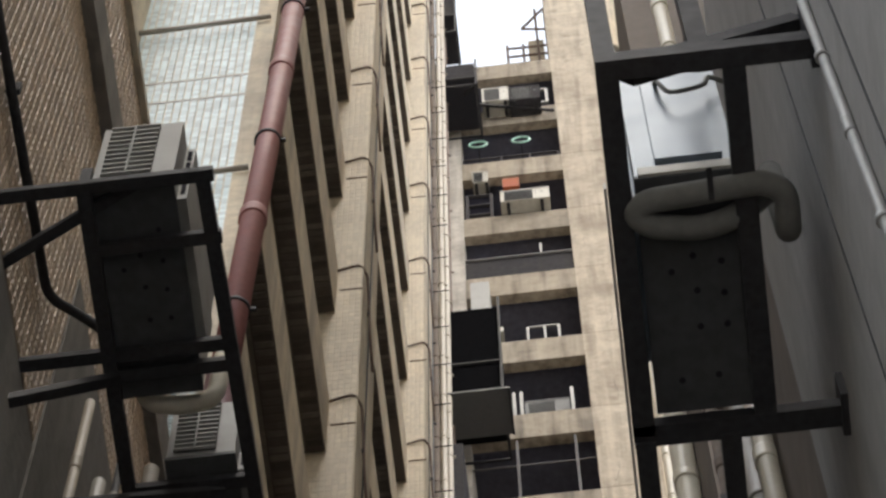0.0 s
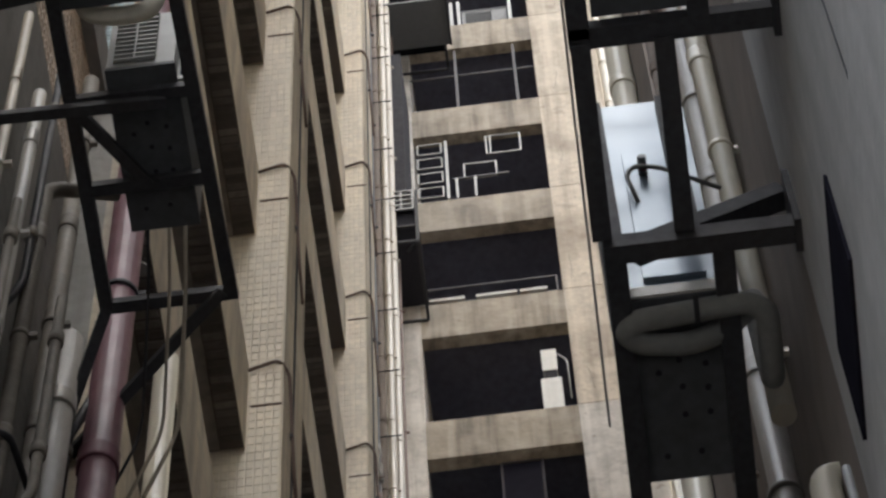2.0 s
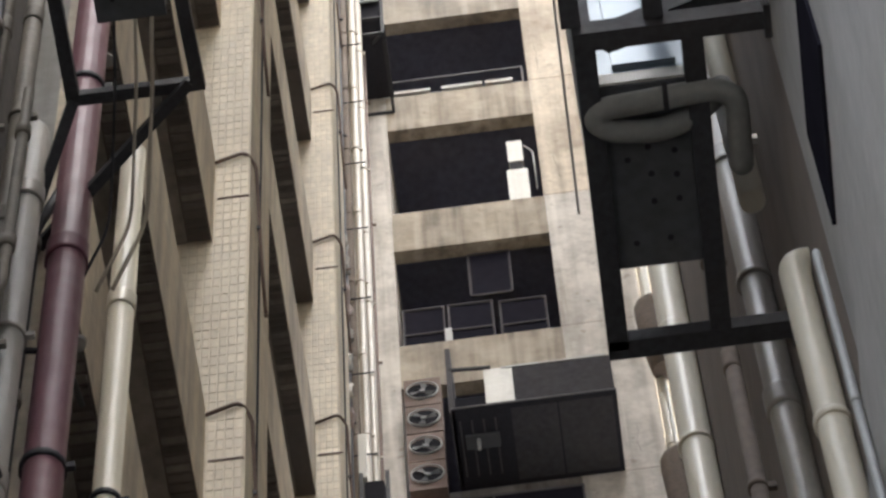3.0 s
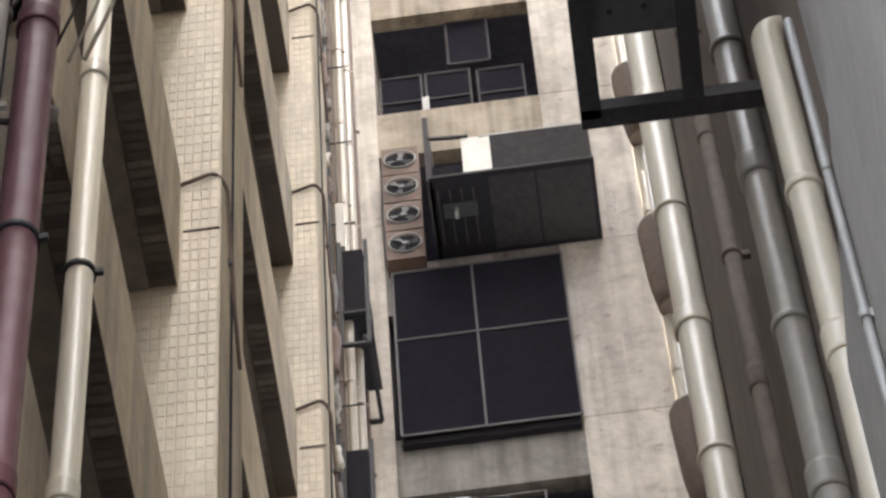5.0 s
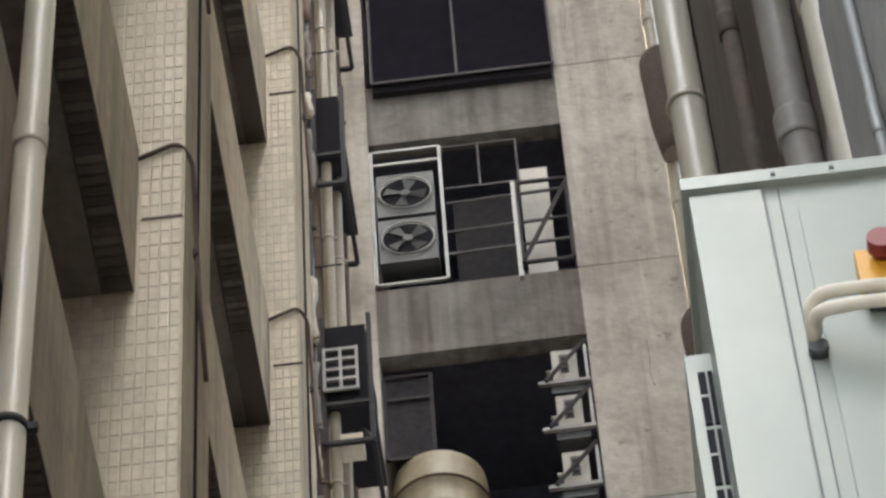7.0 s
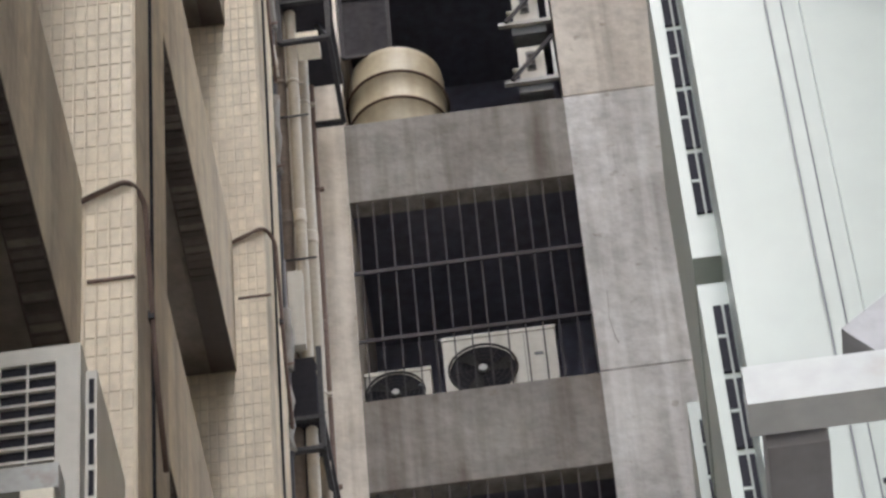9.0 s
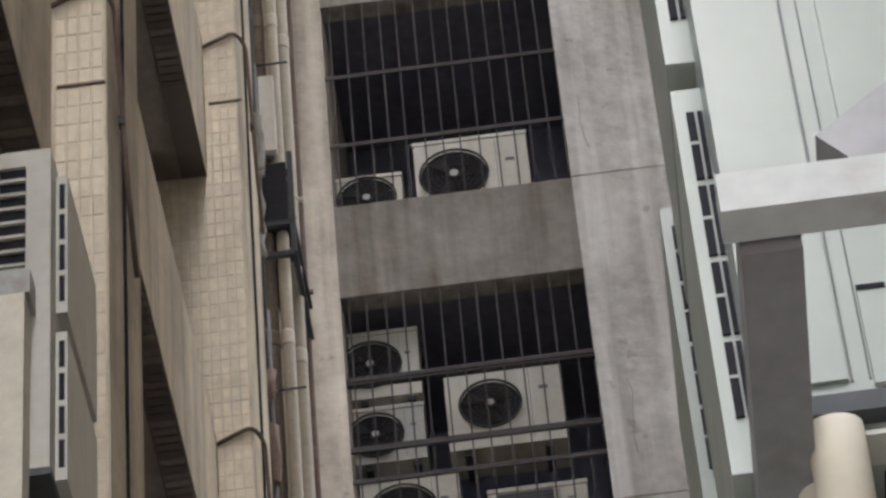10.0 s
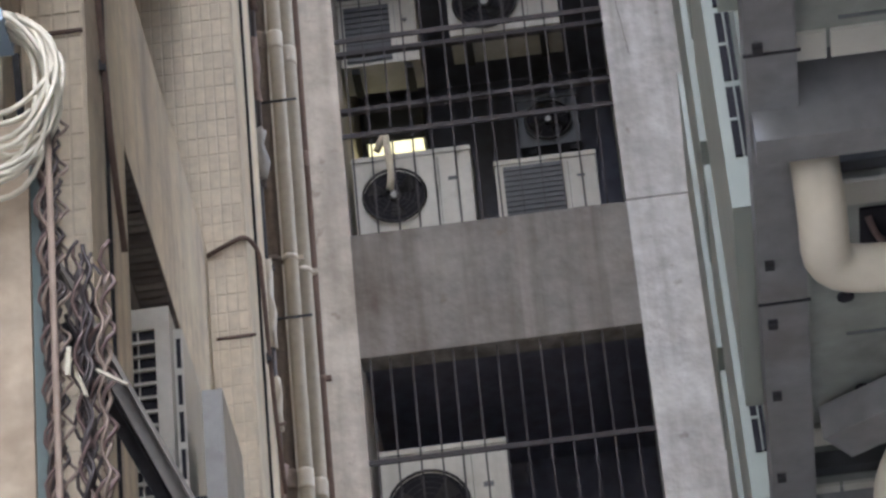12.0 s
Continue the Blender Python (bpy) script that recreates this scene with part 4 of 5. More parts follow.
# thin dark conduits and elbows in the corner behind the left rack
for i, (x, y, za, zb, dx) in enumerate(((-1.93, 5.3, 9.0, 15.5, 0.1), (-1.9, 5.5, 9.0, 13.7, 0.16), (-1.86, 5.2, 9.0, 13.2, -0.08), (-1.93, 4.8, 9.0, 13.0, 0.2), (-1.8, 6.05, 9.0, 16.4, 0.08), (-1.92, 4.55, 9.0, 12.4, 0.12))):
    ob = thing("conduit", "thin grimy conduit with elbows, coloured for the corner's shade", "conduit", "corner conduits", at=(x, y, za))
    h = zb - za
    tube("pipe", pvc_dirty_shaded if i % 2 else steel_dark, rounded([(0, 0, 0), (0, 0, h * 0.62), (dx, 0.04, h * 0.68), (dx, 0.04, h)], 0.08), 0.016 + 0.004 * (i % 3), ob, "", 10)
    for f in (0.45, 0.6, 0.74, 0.92):
        xx, yy = (0, 0) if f < 0.65 else (dx, 0.04)
        tube("elbow", pvc_dirty_shaded, [(xx, yy, h * f), (xx, yy, h * f + 0.07)], 0.025 + 0.004 * (i % 3), ob, "", 10)
    tube("branch", steel_dark, rounded([(0, 0, h * 0.5), (0.14, 0.05, h * 0.5 + 0.05), (0.16, 0.3, h * 0.5 + 0.1)], 0.05), 0.012, ob)
for z in (15.35, 13.0):
    ob = thing("pipe_stub", "short grimy branch pipe with a cap on the wall", "pipe", "pipe stubs", at=(-1.66, 6.24, z))
    tube("pipe", rust_brown, rounded([(0.0, 0.1, 0.25), (0.0, 0.0, 0.1), (0.03, -0.06, -0.05)], 0.05), 0.018, ob)
    tube("cap", weathered, [(0.03, -0.055, -0.04), (0.035, -0.075, -0.1)], 0.027, ob, "grey screw cap")


# ---- what stands in the tower's bays ----
def frame_rect(label, x0, x1, z0, z1, y, bars_x=(), bars_z=(), w=0.035, mat_used=None, pane=None, group="metal frames in the bays"):
    ob = thing("metal_screen", label, "screen", group, at=(x0, y, z0))
    m_ = mat_used or alu
    a, h = x1 - x0, z1 - z0
    for xx in (0, a, *[b * a for b in bars_x]):
        box("upright", m_, xx - w / 2, xx + w / 2, 0, w, 0, h, ob)
    for zz in (0, h, *[b * h for b in bars_z]):
        box("crossbar", m_, w / 2, a - w / 2, 0.003, w - 0.003, zz - w / 2, zz + w / 2, ob)
    if pane:
        box("pane", pane, 0, a, w, w + 0.01, 0, h, ob)
    return ob


def bars(n, rails=(0.28, 0.62), step=0.125):
    """Upright bars over one bay, on two flat rails."""
    top = bay_top(n)
    ob = thing("window_grille", "rusty upright bars on flat rails over an open bay", "window bars", "barred bays", at=(BAY_L, FAR + 0.03, top - OPEN))
    w = BAY_R - BAY_L
    k = 0
    x = 0.05
    while x < w:
        box("bar", bar_steel, x, x + 0.011, 0, 0.011, 0, OPEN, ob)
        x += step * (0.92 + 0.16 * ((k * 37) % 10) / 10)
        k += 1
    for f in rails:
        box("rail", bar_steel, 0, w, -0.012, 0.0, OPEN * (1 - f) - 0.018, OPEN * (1 - f) + 0.015, ob)


GW = "ivory condenser with a round dark fan behind bars"
for n, rails in ((14, (0.36, 0.7)), (15, (0.36, 0.66, 0.79)), (16, (0.06, 0.29, 0.64)), (17, (0.34, 0.85)), (18, (0.4,))):
    bars(n, rails)
# bay 14
wall_unit("ivory condenser with a pale square mark on the fan", -0.9, -0.1, 19.64, 20.36, FAR + 0.25, fan_r=0.235)
wall_unit("grey-ivory condenser half hidden by the sill", -1.46, -1.0, 19.64, 20.1, FAR + 0.25, fan=0.45, fan_r=0.2)
# bay 15
wall_unit(GW, -0.84, -0.06, 17.5, 18.26, FAR + 0.3, fan=0.38, fan_r=0.2)
wall_unit("dusty condenser with a small fan behind bars", -1.46, -0.99, 18.05, 18.66, FAR + 0.3, fan=0.3, fan_r=0.2)
wall_unit("rusty condenser with a small fan behind bars", -1.46, -0.99, 17.48, 17.98, FAR + 0.3, fan=0.3, fan_r=0.18, mat_used=rusty)
wall_unit("ivory condenser with a large fan on the sill", -1.45, -0.8, 16.74, 17.36, FAR + 0.3, fan=0.42, fan_r=0.22)
wall_unit("white condenser with a dark square panel on the sill", -0.62, 0.02, 16.74, 17.1, FAR + 0.25, square=True)
wall_unit("small brown condenser at the back of the bay", -0.4, -0.02, 17.0, 17.42, FAR + 0.8, fan=0.5, fan_r=0.15, mat_used=fan_grey)
# bay 16
wall_unit("white condenser with a dark square panel on a shelf", -1.46, -0.97, 15.22, 15.75, FAR + 0.3, square=True)
wall_unit("white condenser with a round fan on a shelf", -0.77, -0.08, 15.36, 15.84, FAR + 0.3, fan=0.34, fan_r=0.19)
wall_unit("ivory condenser with a large fan on the sill", -1.44, -0.72, 13.86, 14.47, FAR + 0.2, fan=0.34, fan_r=0.185)
wall_unit("white condenser with a dark square panel on the sill", -0.58, 0.03, 13.86, 14.32, FAR + 0.2, square=True)
wall_unit("small brown condenser at the back of the bay", -0.42, -0.04, 14.8, 15.2, FAR + 0.8, fan=0.5, fan_r=0.14, mat_used=fan_grey)
for z in (13.83, 14.76, 15.19):
    on_tower("shelf_bearer", bar_steel, BAY_L, BAY_R, z - 0.03, z, 0.06, 0.1)
for z in (16.71, 17.45, 18.02, 19.6):
    on_tower("shelf_bearer", bar_steel, BAY_L, BAY_R, z - 0.03, z, 0.06, 0.1)
# a lit lamp box in bay 16
lampbox = thing("lamp_box", "lit yellow-white box lamp at the back of the bay", "lamp", at=(-1.4, 19.2, 14.98))
box("hood", fan_grey, 0, 0.38, 0.0, 0.3, 0.16, 0.42, lampbox, "dull brown hood", 0.01)
glow = bpy.data.materials.new("warm_lamp_glow")
glow.use_nodes = True
glow.node_tree.nodes["Principled BSDF"].inputs["Emission Color"].default_value = (1.0, 0.85, 0.42, 1)
glow.node_tree.nodes["Principled BSDF"].inputs["Emission Strength"].default_value = 0.55
box("diffuser", glow, 0.015, 0.365, 0.005, 0.28, 0.0, 0.16, lampbox, "glowing yellow diffuser", 0.01)
bar("stem", steel_dark, (0.19, 0.29, 0.3), (0.19, 0.6, 0.3), 0.02, lampbox)
tagged(tube("lagged_pipe", foam_white, rounded([(-1.28, 18.38, 14.5), (-1.22, 18.36, 14.62), (-1.2, 18.34, 14.3), (-1.22, 18.37, 14.2)], 0.05), 0.022), "white wrapped pipe end on a condenser", "pipe")
# bay 17
wall_unit("dusty ivory condenser behind bars on the sill", -1.43, -0.69, 11.6, 12.4, FAR + 0.2, fan=0.37, fan_r=0.23)
wall_unit("ivory condenser beside another behind bars", -0.6, 0.05, 10.95, 11.5, FAR + 0.2, fan=0.42, fan_r=0.2)

# bay 13: a drum and three small units
Z13 = bay_top(13) - OPEN
drum = thing("water_drum", "cream ribbed plastic drum with a torn lip", "drum", at=(-1.08, FAR + 0.42, Z13))
bm = bmesh.new()
prof = [(0.36, 0.0), (0.37, 0.1), (0.37, 0.26), (0.385, 0.28), (0.385, 0.3), (0.37, 0.32), (0.37, 0.56), (0.385, 0.58), (0.385, 0.6), (0.37, 0.62), (0.37, 0.84), (0.362, 0.9), (0.335, 0.935)]
rings = [[bm.verts.new((r * math.cos(2 * math.pi * k / 32), r * math.sin(2 * math.pi * k / 32), z)) for k in range(32)] for r, z in prof]
for s, e in zip(rings, rings[1:]):
    for k in range(32):
        f = bm.faces.new((s[k], s[(k + 1) % 32], e[(k + 1) % 32], e[k]))
        f.smooth = True
bm.faces.new(rings[-1])
part("shell", bm, material("yellowed_cream_plastic", (0.4, 0.345, 0.235), 0.5, 0, 0.1, 5, 0.4, (0.2, 0.16, 0.11), 0.5), drum)
for z in (0.29, 0.59):
    bm = bmesh.new()
    add_tube(bm, [(0.388 * math.cos(a), 0.388 * math.sin(a), z) for a in (2 * math.pi * k / 32 for k in range(33))], 0.012, 6, False)
    part("hoop", bm, rust_brown, drum, "dark hoop")
for i, z in enumerate((24.02, 23.46, 22.78)):
    ob = thing("meter_box", "small white box unit on a bracket with a diagonal stay", "box", "small white boxes", at=(-0.12, FAR + 0.05, z))
    box("casing", ac_white, 0, 0.2, 0, 0.18, 0, 0.4, ob, "", 0.01)
    win = box("window", screen_bar, 0.06, 0.13, -0.006, 0, 0.12, 0.34, ob)
    for k in range(3):
        box("slot", fan_black, 0.072, 0.118, -0.009, -0.006, 0.14 + 0.065 * k, 0.175 + 0.065 * k, win)
    bar("stay", bar_steel, (-0.06, -0.05, -0.02), (0.28, -0.05, 0.44), 0.025, ob)
    bar("post", alu, (0.27, -0.03, -0.02), (0.27, -0.03, 0.42), 0.025, ob)
    bar("arm", fan_light, (-0.12, -0.02, -0.02), (0.29, -0.02, -0.02), 0.035, ob)
    box("base", ac_dark, -0.02, 0.24, 0, 0.18, -0.12, -0.04, ob, "dark underside")
    tube("knob", ac_white, [(-0.05, 0.05, 0.2), (0, 0.05, 0.2)], 0.02, ob)
frame_rect("dull steel panel frame at the side of the bay", -1.45, -1.08, 23.4, 24.4, FAR + 0.1, (), (0.72,), 0.03, bar_steel, dark_sheet)
# bay 12: two open fans, a steel frame and a white panel
Z12 = bay_top(12) - OPEN
for z in (25.62, 26.25):
    ob = thing("exhaust_fan", "square grey exhaust fan with bare blades", "fan", "exhaust fans", at=(-1.41, FAR - 0.1, z))
    box("housing", fan_grey, 0, 0.48, 0, 0.2, 0, 0.58, ob, "", 0.02)
    fan_parts(ob, 0.24, 0.29, 0.21, 0, False, 4, z)
frame_rect("pale steel frame holding two fans", -1.45, -0.87, 25.45, 27.3, FAR - 0.02, (), (0.9,), 0.028)
frame_rect("pale steel frame across the upper bay", -0.87, -0.22, 26.75, 27.35, FAR + 0.04, (0.5,), (), 0.018, screen_bar)
tagged(box("panel", ac_white, -0.22, 0.02, FAR + 0.12, FAR + 0.2, 25.5, 27.0, None, "", 0.01), "upright white cabinet at the side of the bay", "cabinet")
for z, x0 in ((26.55, -0.85), (26.15, -0.9), (25.85, -0.9)):
    tagged(bar("steel_bar", screen_bar, (x0, FAR + 0.06, z), (0.16, FAR + 0.06, z + 0.04), 0.022), "dull steel bar across the bay", "bar", "bars across the bay")
frame_rect("rusty bracket frame with a diagonal stay", -0.25, 0.16, 25.5, 26.6, FAR - 0.05, (), (), 0.03, bar_steel)
tagged(bar("steel_bar", bar_steel, (-0.24, FAR - 0.05, 25.52), (0.15, FAR - 0.05, 26.5), 0.028), "diagonal rusty stay across a bracket", "bar")
tagged(bar("steel_bar", alu, (-0.28, FAR - 0.04, 25.3), (-0.28, FAR - 0.04, 26.6), 0.035), "pale upright steel bar", "bar")
tagged(box("panel", dark_sheet, -0.8, -0.3, FAR + 0.3, FAR + 0.34, 25.43, 26.9), "dark sheet panel in the bay", "panel")
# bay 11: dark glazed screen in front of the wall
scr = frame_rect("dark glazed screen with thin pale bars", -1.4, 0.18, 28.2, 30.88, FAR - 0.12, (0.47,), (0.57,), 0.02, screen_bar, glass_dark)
# The rim left showing below the screen is a painted shadow
box("shadow_box", ac_black, 0.0, 1.56, 0.05, 0.118, -0.08, 2.72, scr, "black box behind the screen, its rim painting a shadow")
# bay 10: large cabinet condenser and a stack of four fans
for i in range(4):
    ob = thing("exhaust_fan", "rust-brown square fan in a stack of four", "fan", "stack of rusty fans", at=(-1.43, FAR - 0.2, 30.98 + 0.52 * i))
    box("housing", rust_brown, 0, 0.36, 0, 0.2, 0, 0.5, ob, "", 0.015)
    fan_parts(ob, 0.18, 0.25, 0.15, 0, False, 3, i * 1.1)
cab = thing("cabinet_unit", "large dark condenser cabinet with a white end panel", "air conditioner", at=(-0.95, 17.35, 31.2))
box("body", dark_sheet, 0.6, 1.53, 0.0, 0.84, 0.05, 0.72, cab, "dark grey body", 0.015)
box("end_panel", ac_white, 0.33, 0.6, 0.004, 0.84, 0.1, 0.74, cab, "white end panel", 0.012)
# Shade inside the open end and under the cabinet is painted black
box("open_bay", ac_black, 0.02, 0.33, 0.2, 0.84, 0.05, 0.6, cab, "solid black box for the shaded open end", 0.01)
box("tray", ac_black, 0, 1.54, -0.03, 0.85, 0.0, 0.05, cab, "tray underneath, black for the shade of the underside", 0.008)
box("back_plate", bar_steel, -0.02, 0.03, -0.01, 0.84, 0.0, 1.2, cab)
bar("arm", steel_dark, (0.0, 0.0, 0.8), (0.4, 0.0, 0.76), 0.03, cab)
box("top_edge", rusty, 0.5, 1.5, -0.005, 0.02, 0.72, 0.75, cab)
for xa, xb in ((0.55, 0.98), (1.0, 1.5)):
    box("tray_panel", dark_sheet, xa, xb, 0.02, 0.8, -0.006, 0.0, cab, "dull dark panel underneath", 0.002)
for k in range(4):
    box("tray_rib", bar_steel, 0.06 + 0.11 * k, 0.075 + 0.11 * k, 0.1, 0.7, -0.02, 0.0, cab)
tube("drain", alu, [(0.22, 0.3, 0.0), (0.22, 0.3, -0.2)], 0.018, cab, "pale drain stub")
box("drain_box", fan_grey, 0.1, 0.42, 0.25, 0.4, -0.03, -0.006, cab, "", 0.004)
bar("edge_strip", screen_bar, (0.0, -0.035, 0.02), (1.54, -0.035, 0.02), 0.012, cab)
# bay 9: six small frames
for x0, x1, z0, z1 in ((-1.42, -1.0, 34.15, 35.05), (-0.95, -0.5, 34.15, 35.05), (-0.42, 0.05, 34.15, 35.0), (-0.7, -0.27, 35.2, 36.1)):
    frame_rect("dull grey framed panel leaning in the bay", x0, x1, z0, z1, FAR + 0.12, (), (0.42,) if z0 < 35 else (), 0.022, bar_steel, glass_dark)
tagged(box("box", fan_light, -1.0, -0.93, FAR + 0.08, FAR + 0.2, 34.14, 34.5), "small grey box on the sill", "box")
# bay 8: two white boxes
for x0, x1, z0, z1 in ((-0.16, 0.01, 38.0, 38.5), (-0.19, 0.04, 37.04, 37.8)):
    tagged(box("cabinet", ac_white, x0, x1, FAR + 0.05, FAR + 0.3, z0, z1, None, "", 0.012), "white metal box at the side of the bay", "cabinet", "white boxes")
tagged(tube("cable", alu, rounded([(0.02, FAR + 0.02, 38.3), (0.12, FAR + 0.0, 38.1), (0.12, FAR + 0.02, 37.2)], 0.15), 0.01), "pale cable looped beside the boxes", "cable")
tagged(box("cabinet", dark_sheet, -0.15, 0.0, FAR + 0.06, FAR + 0.3, 37.82, 37.99), "dark box between two white ones", "cabinet")
# bay 7: low rail and boards
frame_rect("thin dull rail along the sill", -1.4, 0.12, 39.95, 40.35, FAR + 0.02, (), (), 0.022, screen_bar)
for x0, x1 in ((-1.38, -0.95), (-0.82, -0.35), (-0.32, 0.0)):
    tagged(box("board", rusty, x0, x1, FAR - 0.02, FAR + 0.06, 39.93, 40.0), "pale board lying on the sill", "board", "boards on the sill")
# bay 6: racks of pale bars
for z in (43.05, 43.5, 43.95, 44.4):
    frame_rect("pale bent-bar rack in the bay", -1.42, -1.12, z, z + 0.3, FAR + 0.05, (), (), 0.02)
tagged(bar("steel_bar", alu, (-1.06, FAR + 0.04, 42.9), (-1.06, FAR + 0.04, 44.7), 0.035), "pale upright steel bar", "bar")
frame_rect("pale open bracket high in the bay", -0.55, -0.12, 44.2, 44.75, FAR + 0.05, (0.12,), (), 0.02)
frame_rect("pale open bracket low in the bay", -0.85, -0.45, 43.5, 43.95, FAR + 0.05, (), (), 0.02)
for x in (-0.95, -0.72):
    tagged(bar("steel_bar", alu, (x, FAR + 0.05, 42.92), (x, FAR + 0.05, 43.5), 0.03), "short pale upright bar", "bar", "short bars")
tagged(bar("steel_bar", screen_bar, (-1.0, FAR + 0.05, 43.5), (-0.3, FAR + 0.05, 43.52), 0.03), "dull bar across the bay", "bar")
# bay 5: two mullions
for x in (-0.86, -0.08):
    tagged(bar("mullion", screen_bar, (x, FAR + 0.05, bay_top(5) - OPEN), (x, FAR + 0.05, bay_top(5)), 0.035), "dull mullion in the open bay", "mullion", "mullions")
tagged(bar("steel_bar", screen_bar, (BAY_L, FAR + 0.06, 46.9), (BAY_R, FAR + 0.06, 46.9), 0.02), "thin dull crossbar in the bay", "bar")
# bay 4: frames and a condenser
wall_unit("dark condenser between pale posts on the sill", -0.72, -0.1, 48.62, 49.3, FAR + 0.1, mat_used=ac_dark, square=True)
for x in (-0.86, -0.76, -0.06):
    tagged(bar("post", alu, (x, FAR + 0.04, 48.6), (x, FAR + 0.04, 49.5), 0.045), "short pale post on the sill", "post", "posts on the sill")
# bay 3: pale bits, bay 2: a parapet line
frame_rect("pale bent brackets in the bay", -0.6, -0.15, 51.6, 52.2, FAR + 0.06, (0.55,), (), 0.035)
tagged(box("box", ac_white, -1.1, -0.95, FAR + 0.05, FAR + 0.3, 52.1, 52.3), "small white box in the bay", "box")
tagged(bar("steel_bar", screen_bar, (BAY_L, FAR + 0.03, 55.3), (BAY_R, FAR + 0.03, 55.3), 0.05), "dull rail across the bay", "bar")
tagged(box("board", dark_sheet, BAY_L, BAY_R, FAR + 0.04, FAR + 0.06, 54.45, 55.3), "dark board panel below the rail", "board")
tagged(bar("post", alu, (-0.3, FAR + 0.03, 55.3), (-0.3, FAR + 0.03, 55.8), 0.035), "pale post above the rail", "post")
# bay 1
wall_unit("bright white condenser on the sill", -0.86, -0.08, 57.36, 57.9, FAR - 0.2, square=True)
tagged(box("bucket", material("orange_cloth", (0.4, 0.1, 0.04), 0.8, 0, 0.2), -0.82, -0.55, FAR, FAR + 0.25, 58.75, 59.2, None, "", 0.06), "orange bundle hanging in the bay", "bundle")
wall_unit("small dark condenser with a white rim", -1.3, -1.05, 59.0, 59.55, FAR - 0.05, square=True)
frame_rect("dark cabinet with shelves", -1.41, -1.02, 57.34, 58.8, FAR + 0.1, (), (0.33, 0.66), 0.05, bar_steel, glass_dark)
# bay 0: two pale rings and a rail
for x in (-1.18, -0.46):
    bm = bmesh.new()
    add_tube(bm, [(x + 0.15 * math.cos(a), FAR - 0.06, 61.05 + 0.15 * math.sin(a)) for a in (2 * math.pi * k / 24 for k in range(25))], 0.02, 8, False)
    tagged(part("ring", bm, material("pale_green_plastic", (0.4, 0.7, 0.6), 0.4)), "pale green hanging hoop", "hoop", "hoops")
    tagged(bar("hanger", steel_dark, (x, FAR - 0.05, 61.22), (x, FAR + 0.5, 61.25), 0.02), "thin hanger of a hoop", "hanger", "hangers")
frame_rect("thin rail along the bay", -1.44, 0.14, 60.25, 60.5, FAR + 0.02, (0.4, 0.7), (), 0.03, bar_steel)
# bay -1
wall_unit("white-sided condenser hung outside the top bay", -1.06, -0.6, 62.7, 63.5, FAR - 0.3, square=True)
wall_unit("dark condenser hung outside the top bay", -0.6, -0.06, 62.6, 63.4, FAR - 0.3, square=True, mat_used=dark_sheet)
frame_rect("pale frame behind the condensers", -0.64, 0.05, 63.2, 64.0, FAR - 0.05, (), (), 0.05)
tagged(bar("bearer", steel_dark, (-1.1, FAR - 0.28, 62.62), (0.15, FAR - 0.05, 62.58), 0.05), "dark bearer under the condensers", "bar")
# roof scaffold
sc = thing("roof_frame", "thin rusty frame with a cream tank on the roof", "frame", at=(0, 20, 66))
for x in (-0.62, -0.3, 0.0, 0.19):
    bar("post", rust_brown, (x, 0, 0), (x, 0, 7.6 + (2.6 if x > -0.1 else 0)), 0.05, sc)
for z in (6.8, 7.4):
    bar("rail", rust_brown, (-0.62, 0, z), (0.19, 0, z), 0.04, sc)
bar("rail", rust_brown, (-0.3, 0, 8.8), (0.19, 0, 8.6), 0.04, sc)
bar("stay", rust_brown, (-0.3, 0, 8.8), (0.17, 0, 10.2), 0.04, sc)
box("tank", cream_wall, -0.2, 0.12, 0.1, 0.9, 0, 8.2, sc, "cream tank housing")


# ---- small racks with condensers beside the tower ----
def side_rack(label, x0, x1, z0, z1, y0, y1, body_mat, group="racks beside the tower"):
    ob = thing("condenser_rack", label, "rack", group, at=(0, 0, z0))
    h = z1 - z0
    for x in (x0, x1):
        bar("post", steel_dark, (x, y0, 0), (x, y0, h), 0.035, ob)
    for z in (0.0, h * 0.3):
        bar("rail", steel_dark, (x0, y0, z), (x1, y0, z), 0.035, ob)
        bar("rail", steel_dark, (x1, y0, z), (x1, y1, z), 0.035, ob)
    bar("arm", steel_dark, (x0, y1, 0), (x1, y1, 0), 0.035, ob)
    bar("stay", steel_dark, (x1, y0, 0), (x0, y1, h), 0.03, ob)
    if body_mat:
        box("unit", body_mat, x0 + 0.02, x1 - 0.03, y0 + 0.03, y1, h * 0.3 + 0.02, h * 0.95, ob, "condenser body", 0.015)
        box("unit_base", ac_black, x0 + 0.02, x1 - 0.03, y0 + 0.02, y1 + 0.01, h * 0.3, h * 0.3 + 0.02, ob)
    return ob


def slat_panel(label, x0, x1, y, z0, z1, rows=4, cols=2):
    ob = thing("grille", label, "grille", "grilles on the racks", at=(x0, y, z0))
    w, h = x1 - x0, z1 - z0
    box("backing", ac_black, 0.01, w - 0.01, 0.02, 0.04, 0.01, h - 0.01, ob, "black coil")
    for k in range(rows + 1):
        box("slat", fan_light, 0, w, 0, 0.02, h * k / rows - 0.014, h * k / rows + 0.014, ob)
    for k in range(cols + 1):
        box("mullion", fan_light, w * k / cols - 0.011, w * k / cols + 0.011, -0.004, 0.018, -0.014, h + 0.014, ob)
    return ob


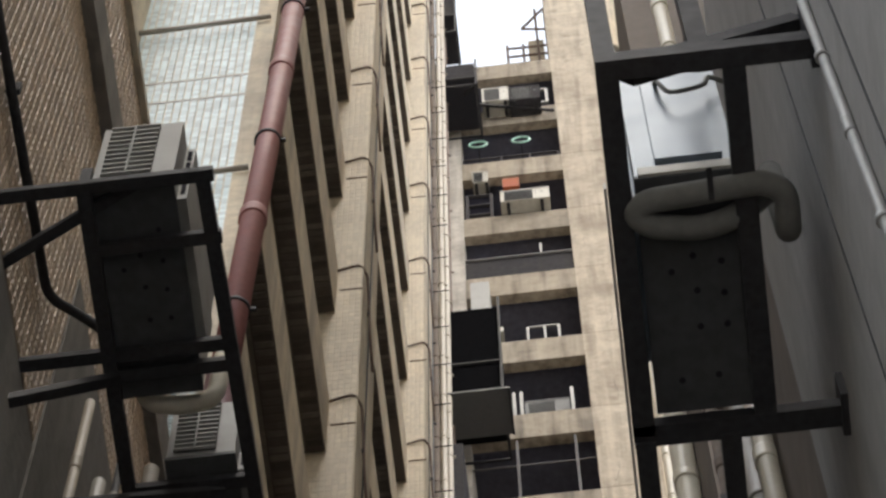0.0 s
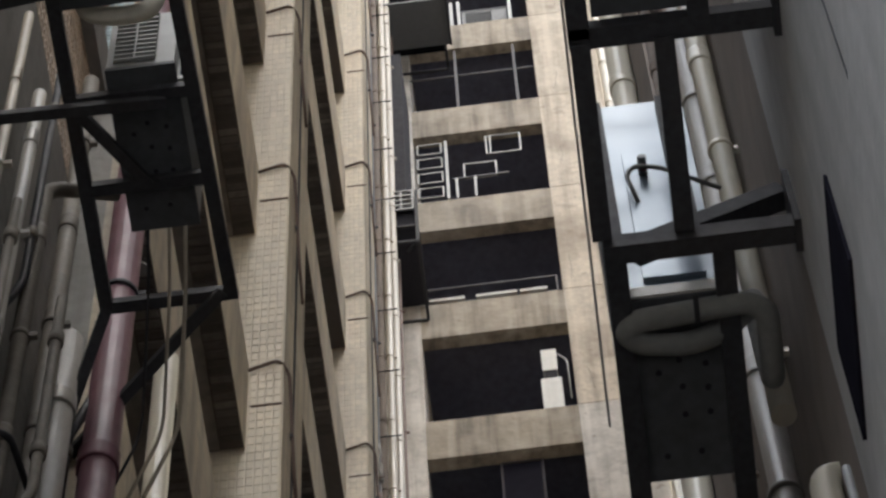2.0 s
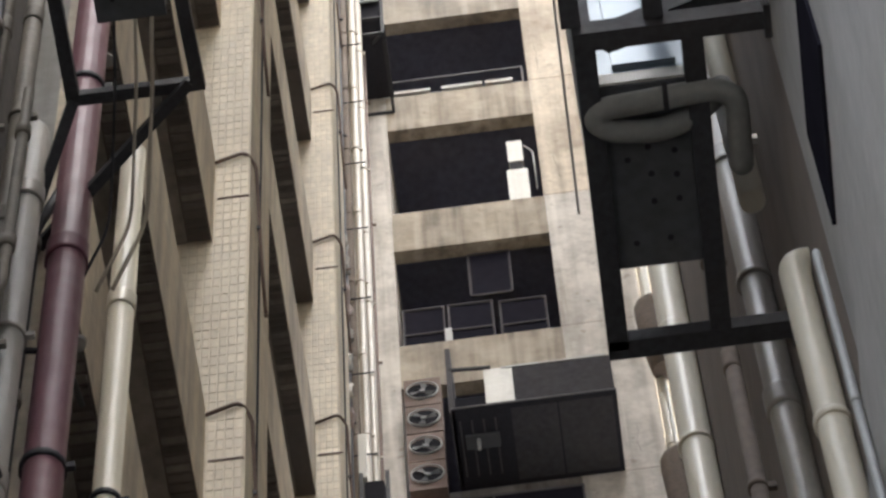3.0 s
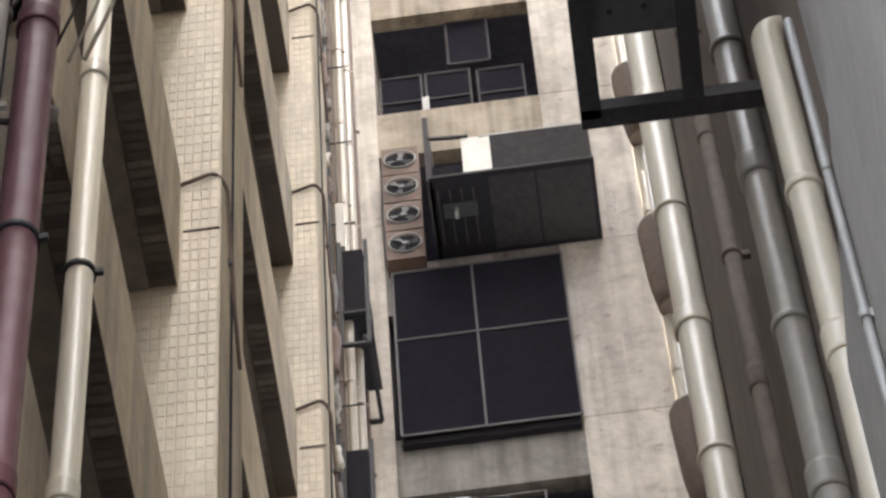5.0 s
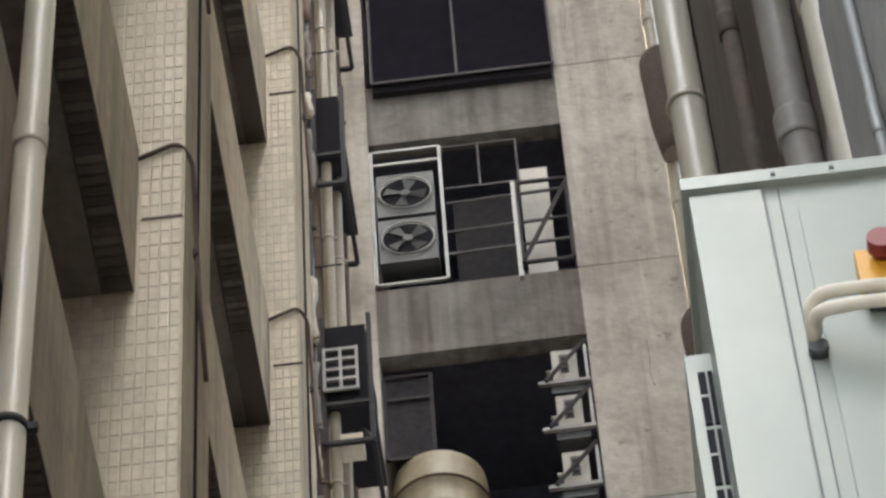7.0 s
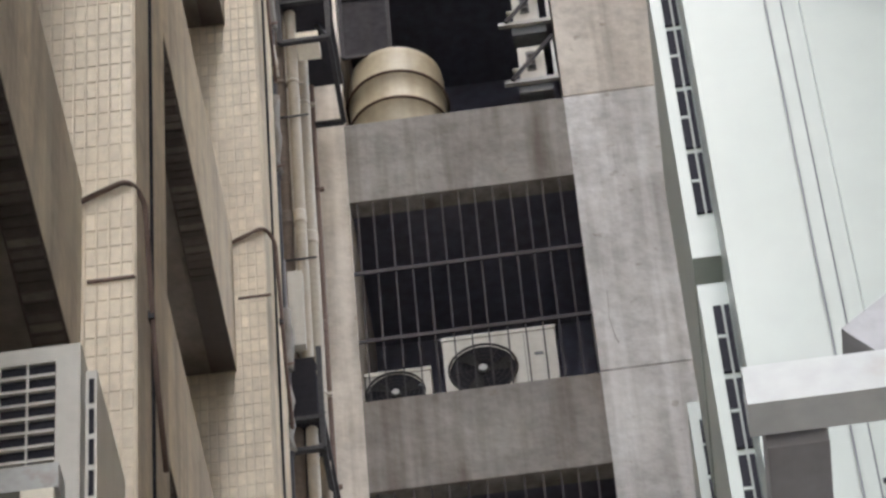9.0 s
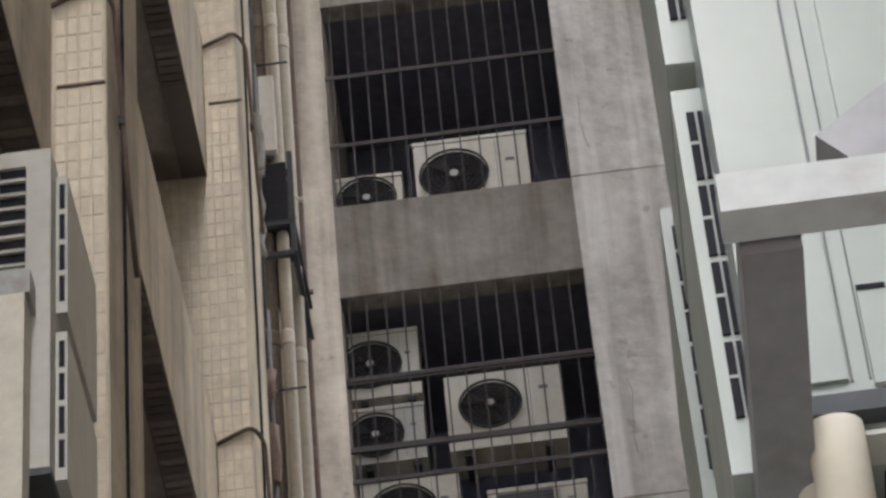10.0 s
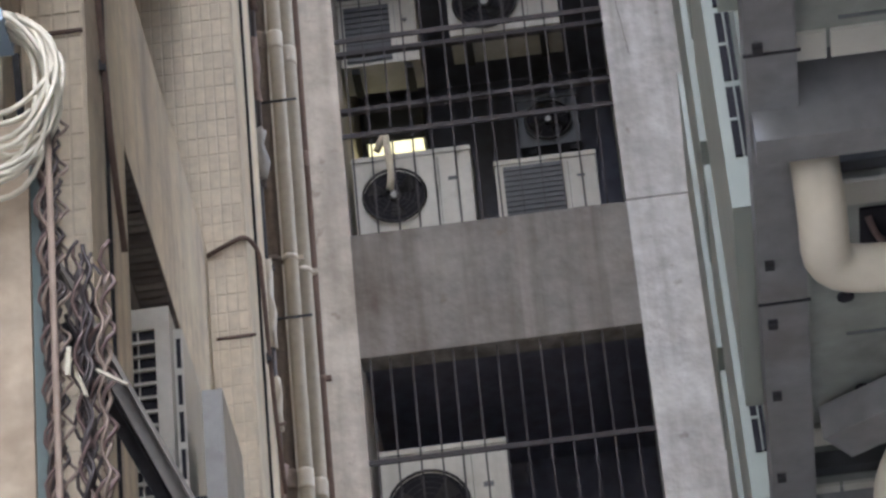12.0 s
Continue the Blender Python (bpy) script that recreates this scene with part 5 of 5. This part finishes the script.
side_rack("dark condenser on a black rack beside the tower", -1.78, -1.1, 61.4, 62.9, 17.2, 18.1, dark_sheet)
side_rack("dark condenser high beside the tower", -1.74, -1.42, 64.9, 68.6, 17.2, 18.1, dark_sheet)
big = side_rack("large black condenser stack beside the tower", -1.8, -0.95, 47.0, 50.6, 17.2, 18.19, None)
box("unit", stack_black, -1.77, -0.97, 17.23, 17.95, 0.05, 3.3, big, "black condenser body", 0.02)
tagged(box("drip_tray", fan_grey, -1.78, -0.86, 17.15, 17.8, 46.9, 46.95, None, "", 0.01), "pale metal drip tray under black condensers", "tray")
tagged(box("box", fan_light, -1.35, -1.08, 17.5, 18.19, 50.42, 52.2, None, "", 0.02), "cream box above the black condensers", "box")
for x in (-1.78, -0.87):
    tagged(bar("bearer", steel_dark, (x, 17.14, 46.88), (x, 17.8, 46.88), 0.03), "dark bearer under the drip tray", "bearer", "tray bearers")
side_rack("dark duct on a black rack beside the tower", -1.84, -1.64, 41.0, 43.5, 17.2, 18.1, dark_sheet)
tagged(box("duct", dark_sheet, -1.64, -1.5, 17.3, 18.15, 40.9, 45.5, None, "", 0.02), "dull grey upright duct beside the tower", "duct")
side_rack("condenser with a slatted end on a black rack", -1.84, -1.38, 39.5, 40.9, 17.2, 18.19, ac_black)
slat_panel("dull slatted grille panel on the rack", -1.82, -1.42, 17.16, 40.35, 40.85, 4, 3)
side_rack("small black rack with a dark condenser", -1.75, -1.52, 27.75, 29.4, 16.8, 17.6, ac_black)
tagged(box("box", ac_white, -1.77, -1.7, 16.8, 17.0, 29.35, 30.1, None, "", 0.01), "slim white box on the pipes", "box", "slim white boxes")
side_rack("black rack with a slatted condenser", -1.77, -1.42, 21.85, 23.3, 16.8, 17.6, ac_black)
slat_panel("pale slatted grille on the rack", -1.755, -1.515, 16.76, 22.42, 22.88)
tagged(box("box", foam_white, -1.66, -1.5, 16.82, 17.0, 21.87, 21.97, None, "", 0.01), "pale tray box on the rack", "box")
side_rack("small black rack with a hanging lamp box", -1.84, -1.62, 17.85, 18.75, 16.8, 17.6, ac_black)
tagged(box("box", ac_white, -1.8, -1.7, 16.8, 17.0, 18.8, 19.5, None, "", 0.01), "slim white box on the pipes", "box", "slim white boxes")
side_rack("black rack low beside the tower", -1.78, -1.55, 25.0, 26.3, 16.8, 17.6, ac_black)

# ---- three hundred separate mosaic tiles where the near pier passes closest ----
one = tiles_mesh(cream_tile, 1, 1, 0.047, 0.097, 0.0025, 0.005, 1)
for j in range(19):
    for i in range(16):
        o = new("tile", one)
        o.parent = left
        o.matrix_basis = Matrix.Translation((PIER_X - 0.756 + 0.047 * i, 9.46, 13.0 + 0.097 * j))
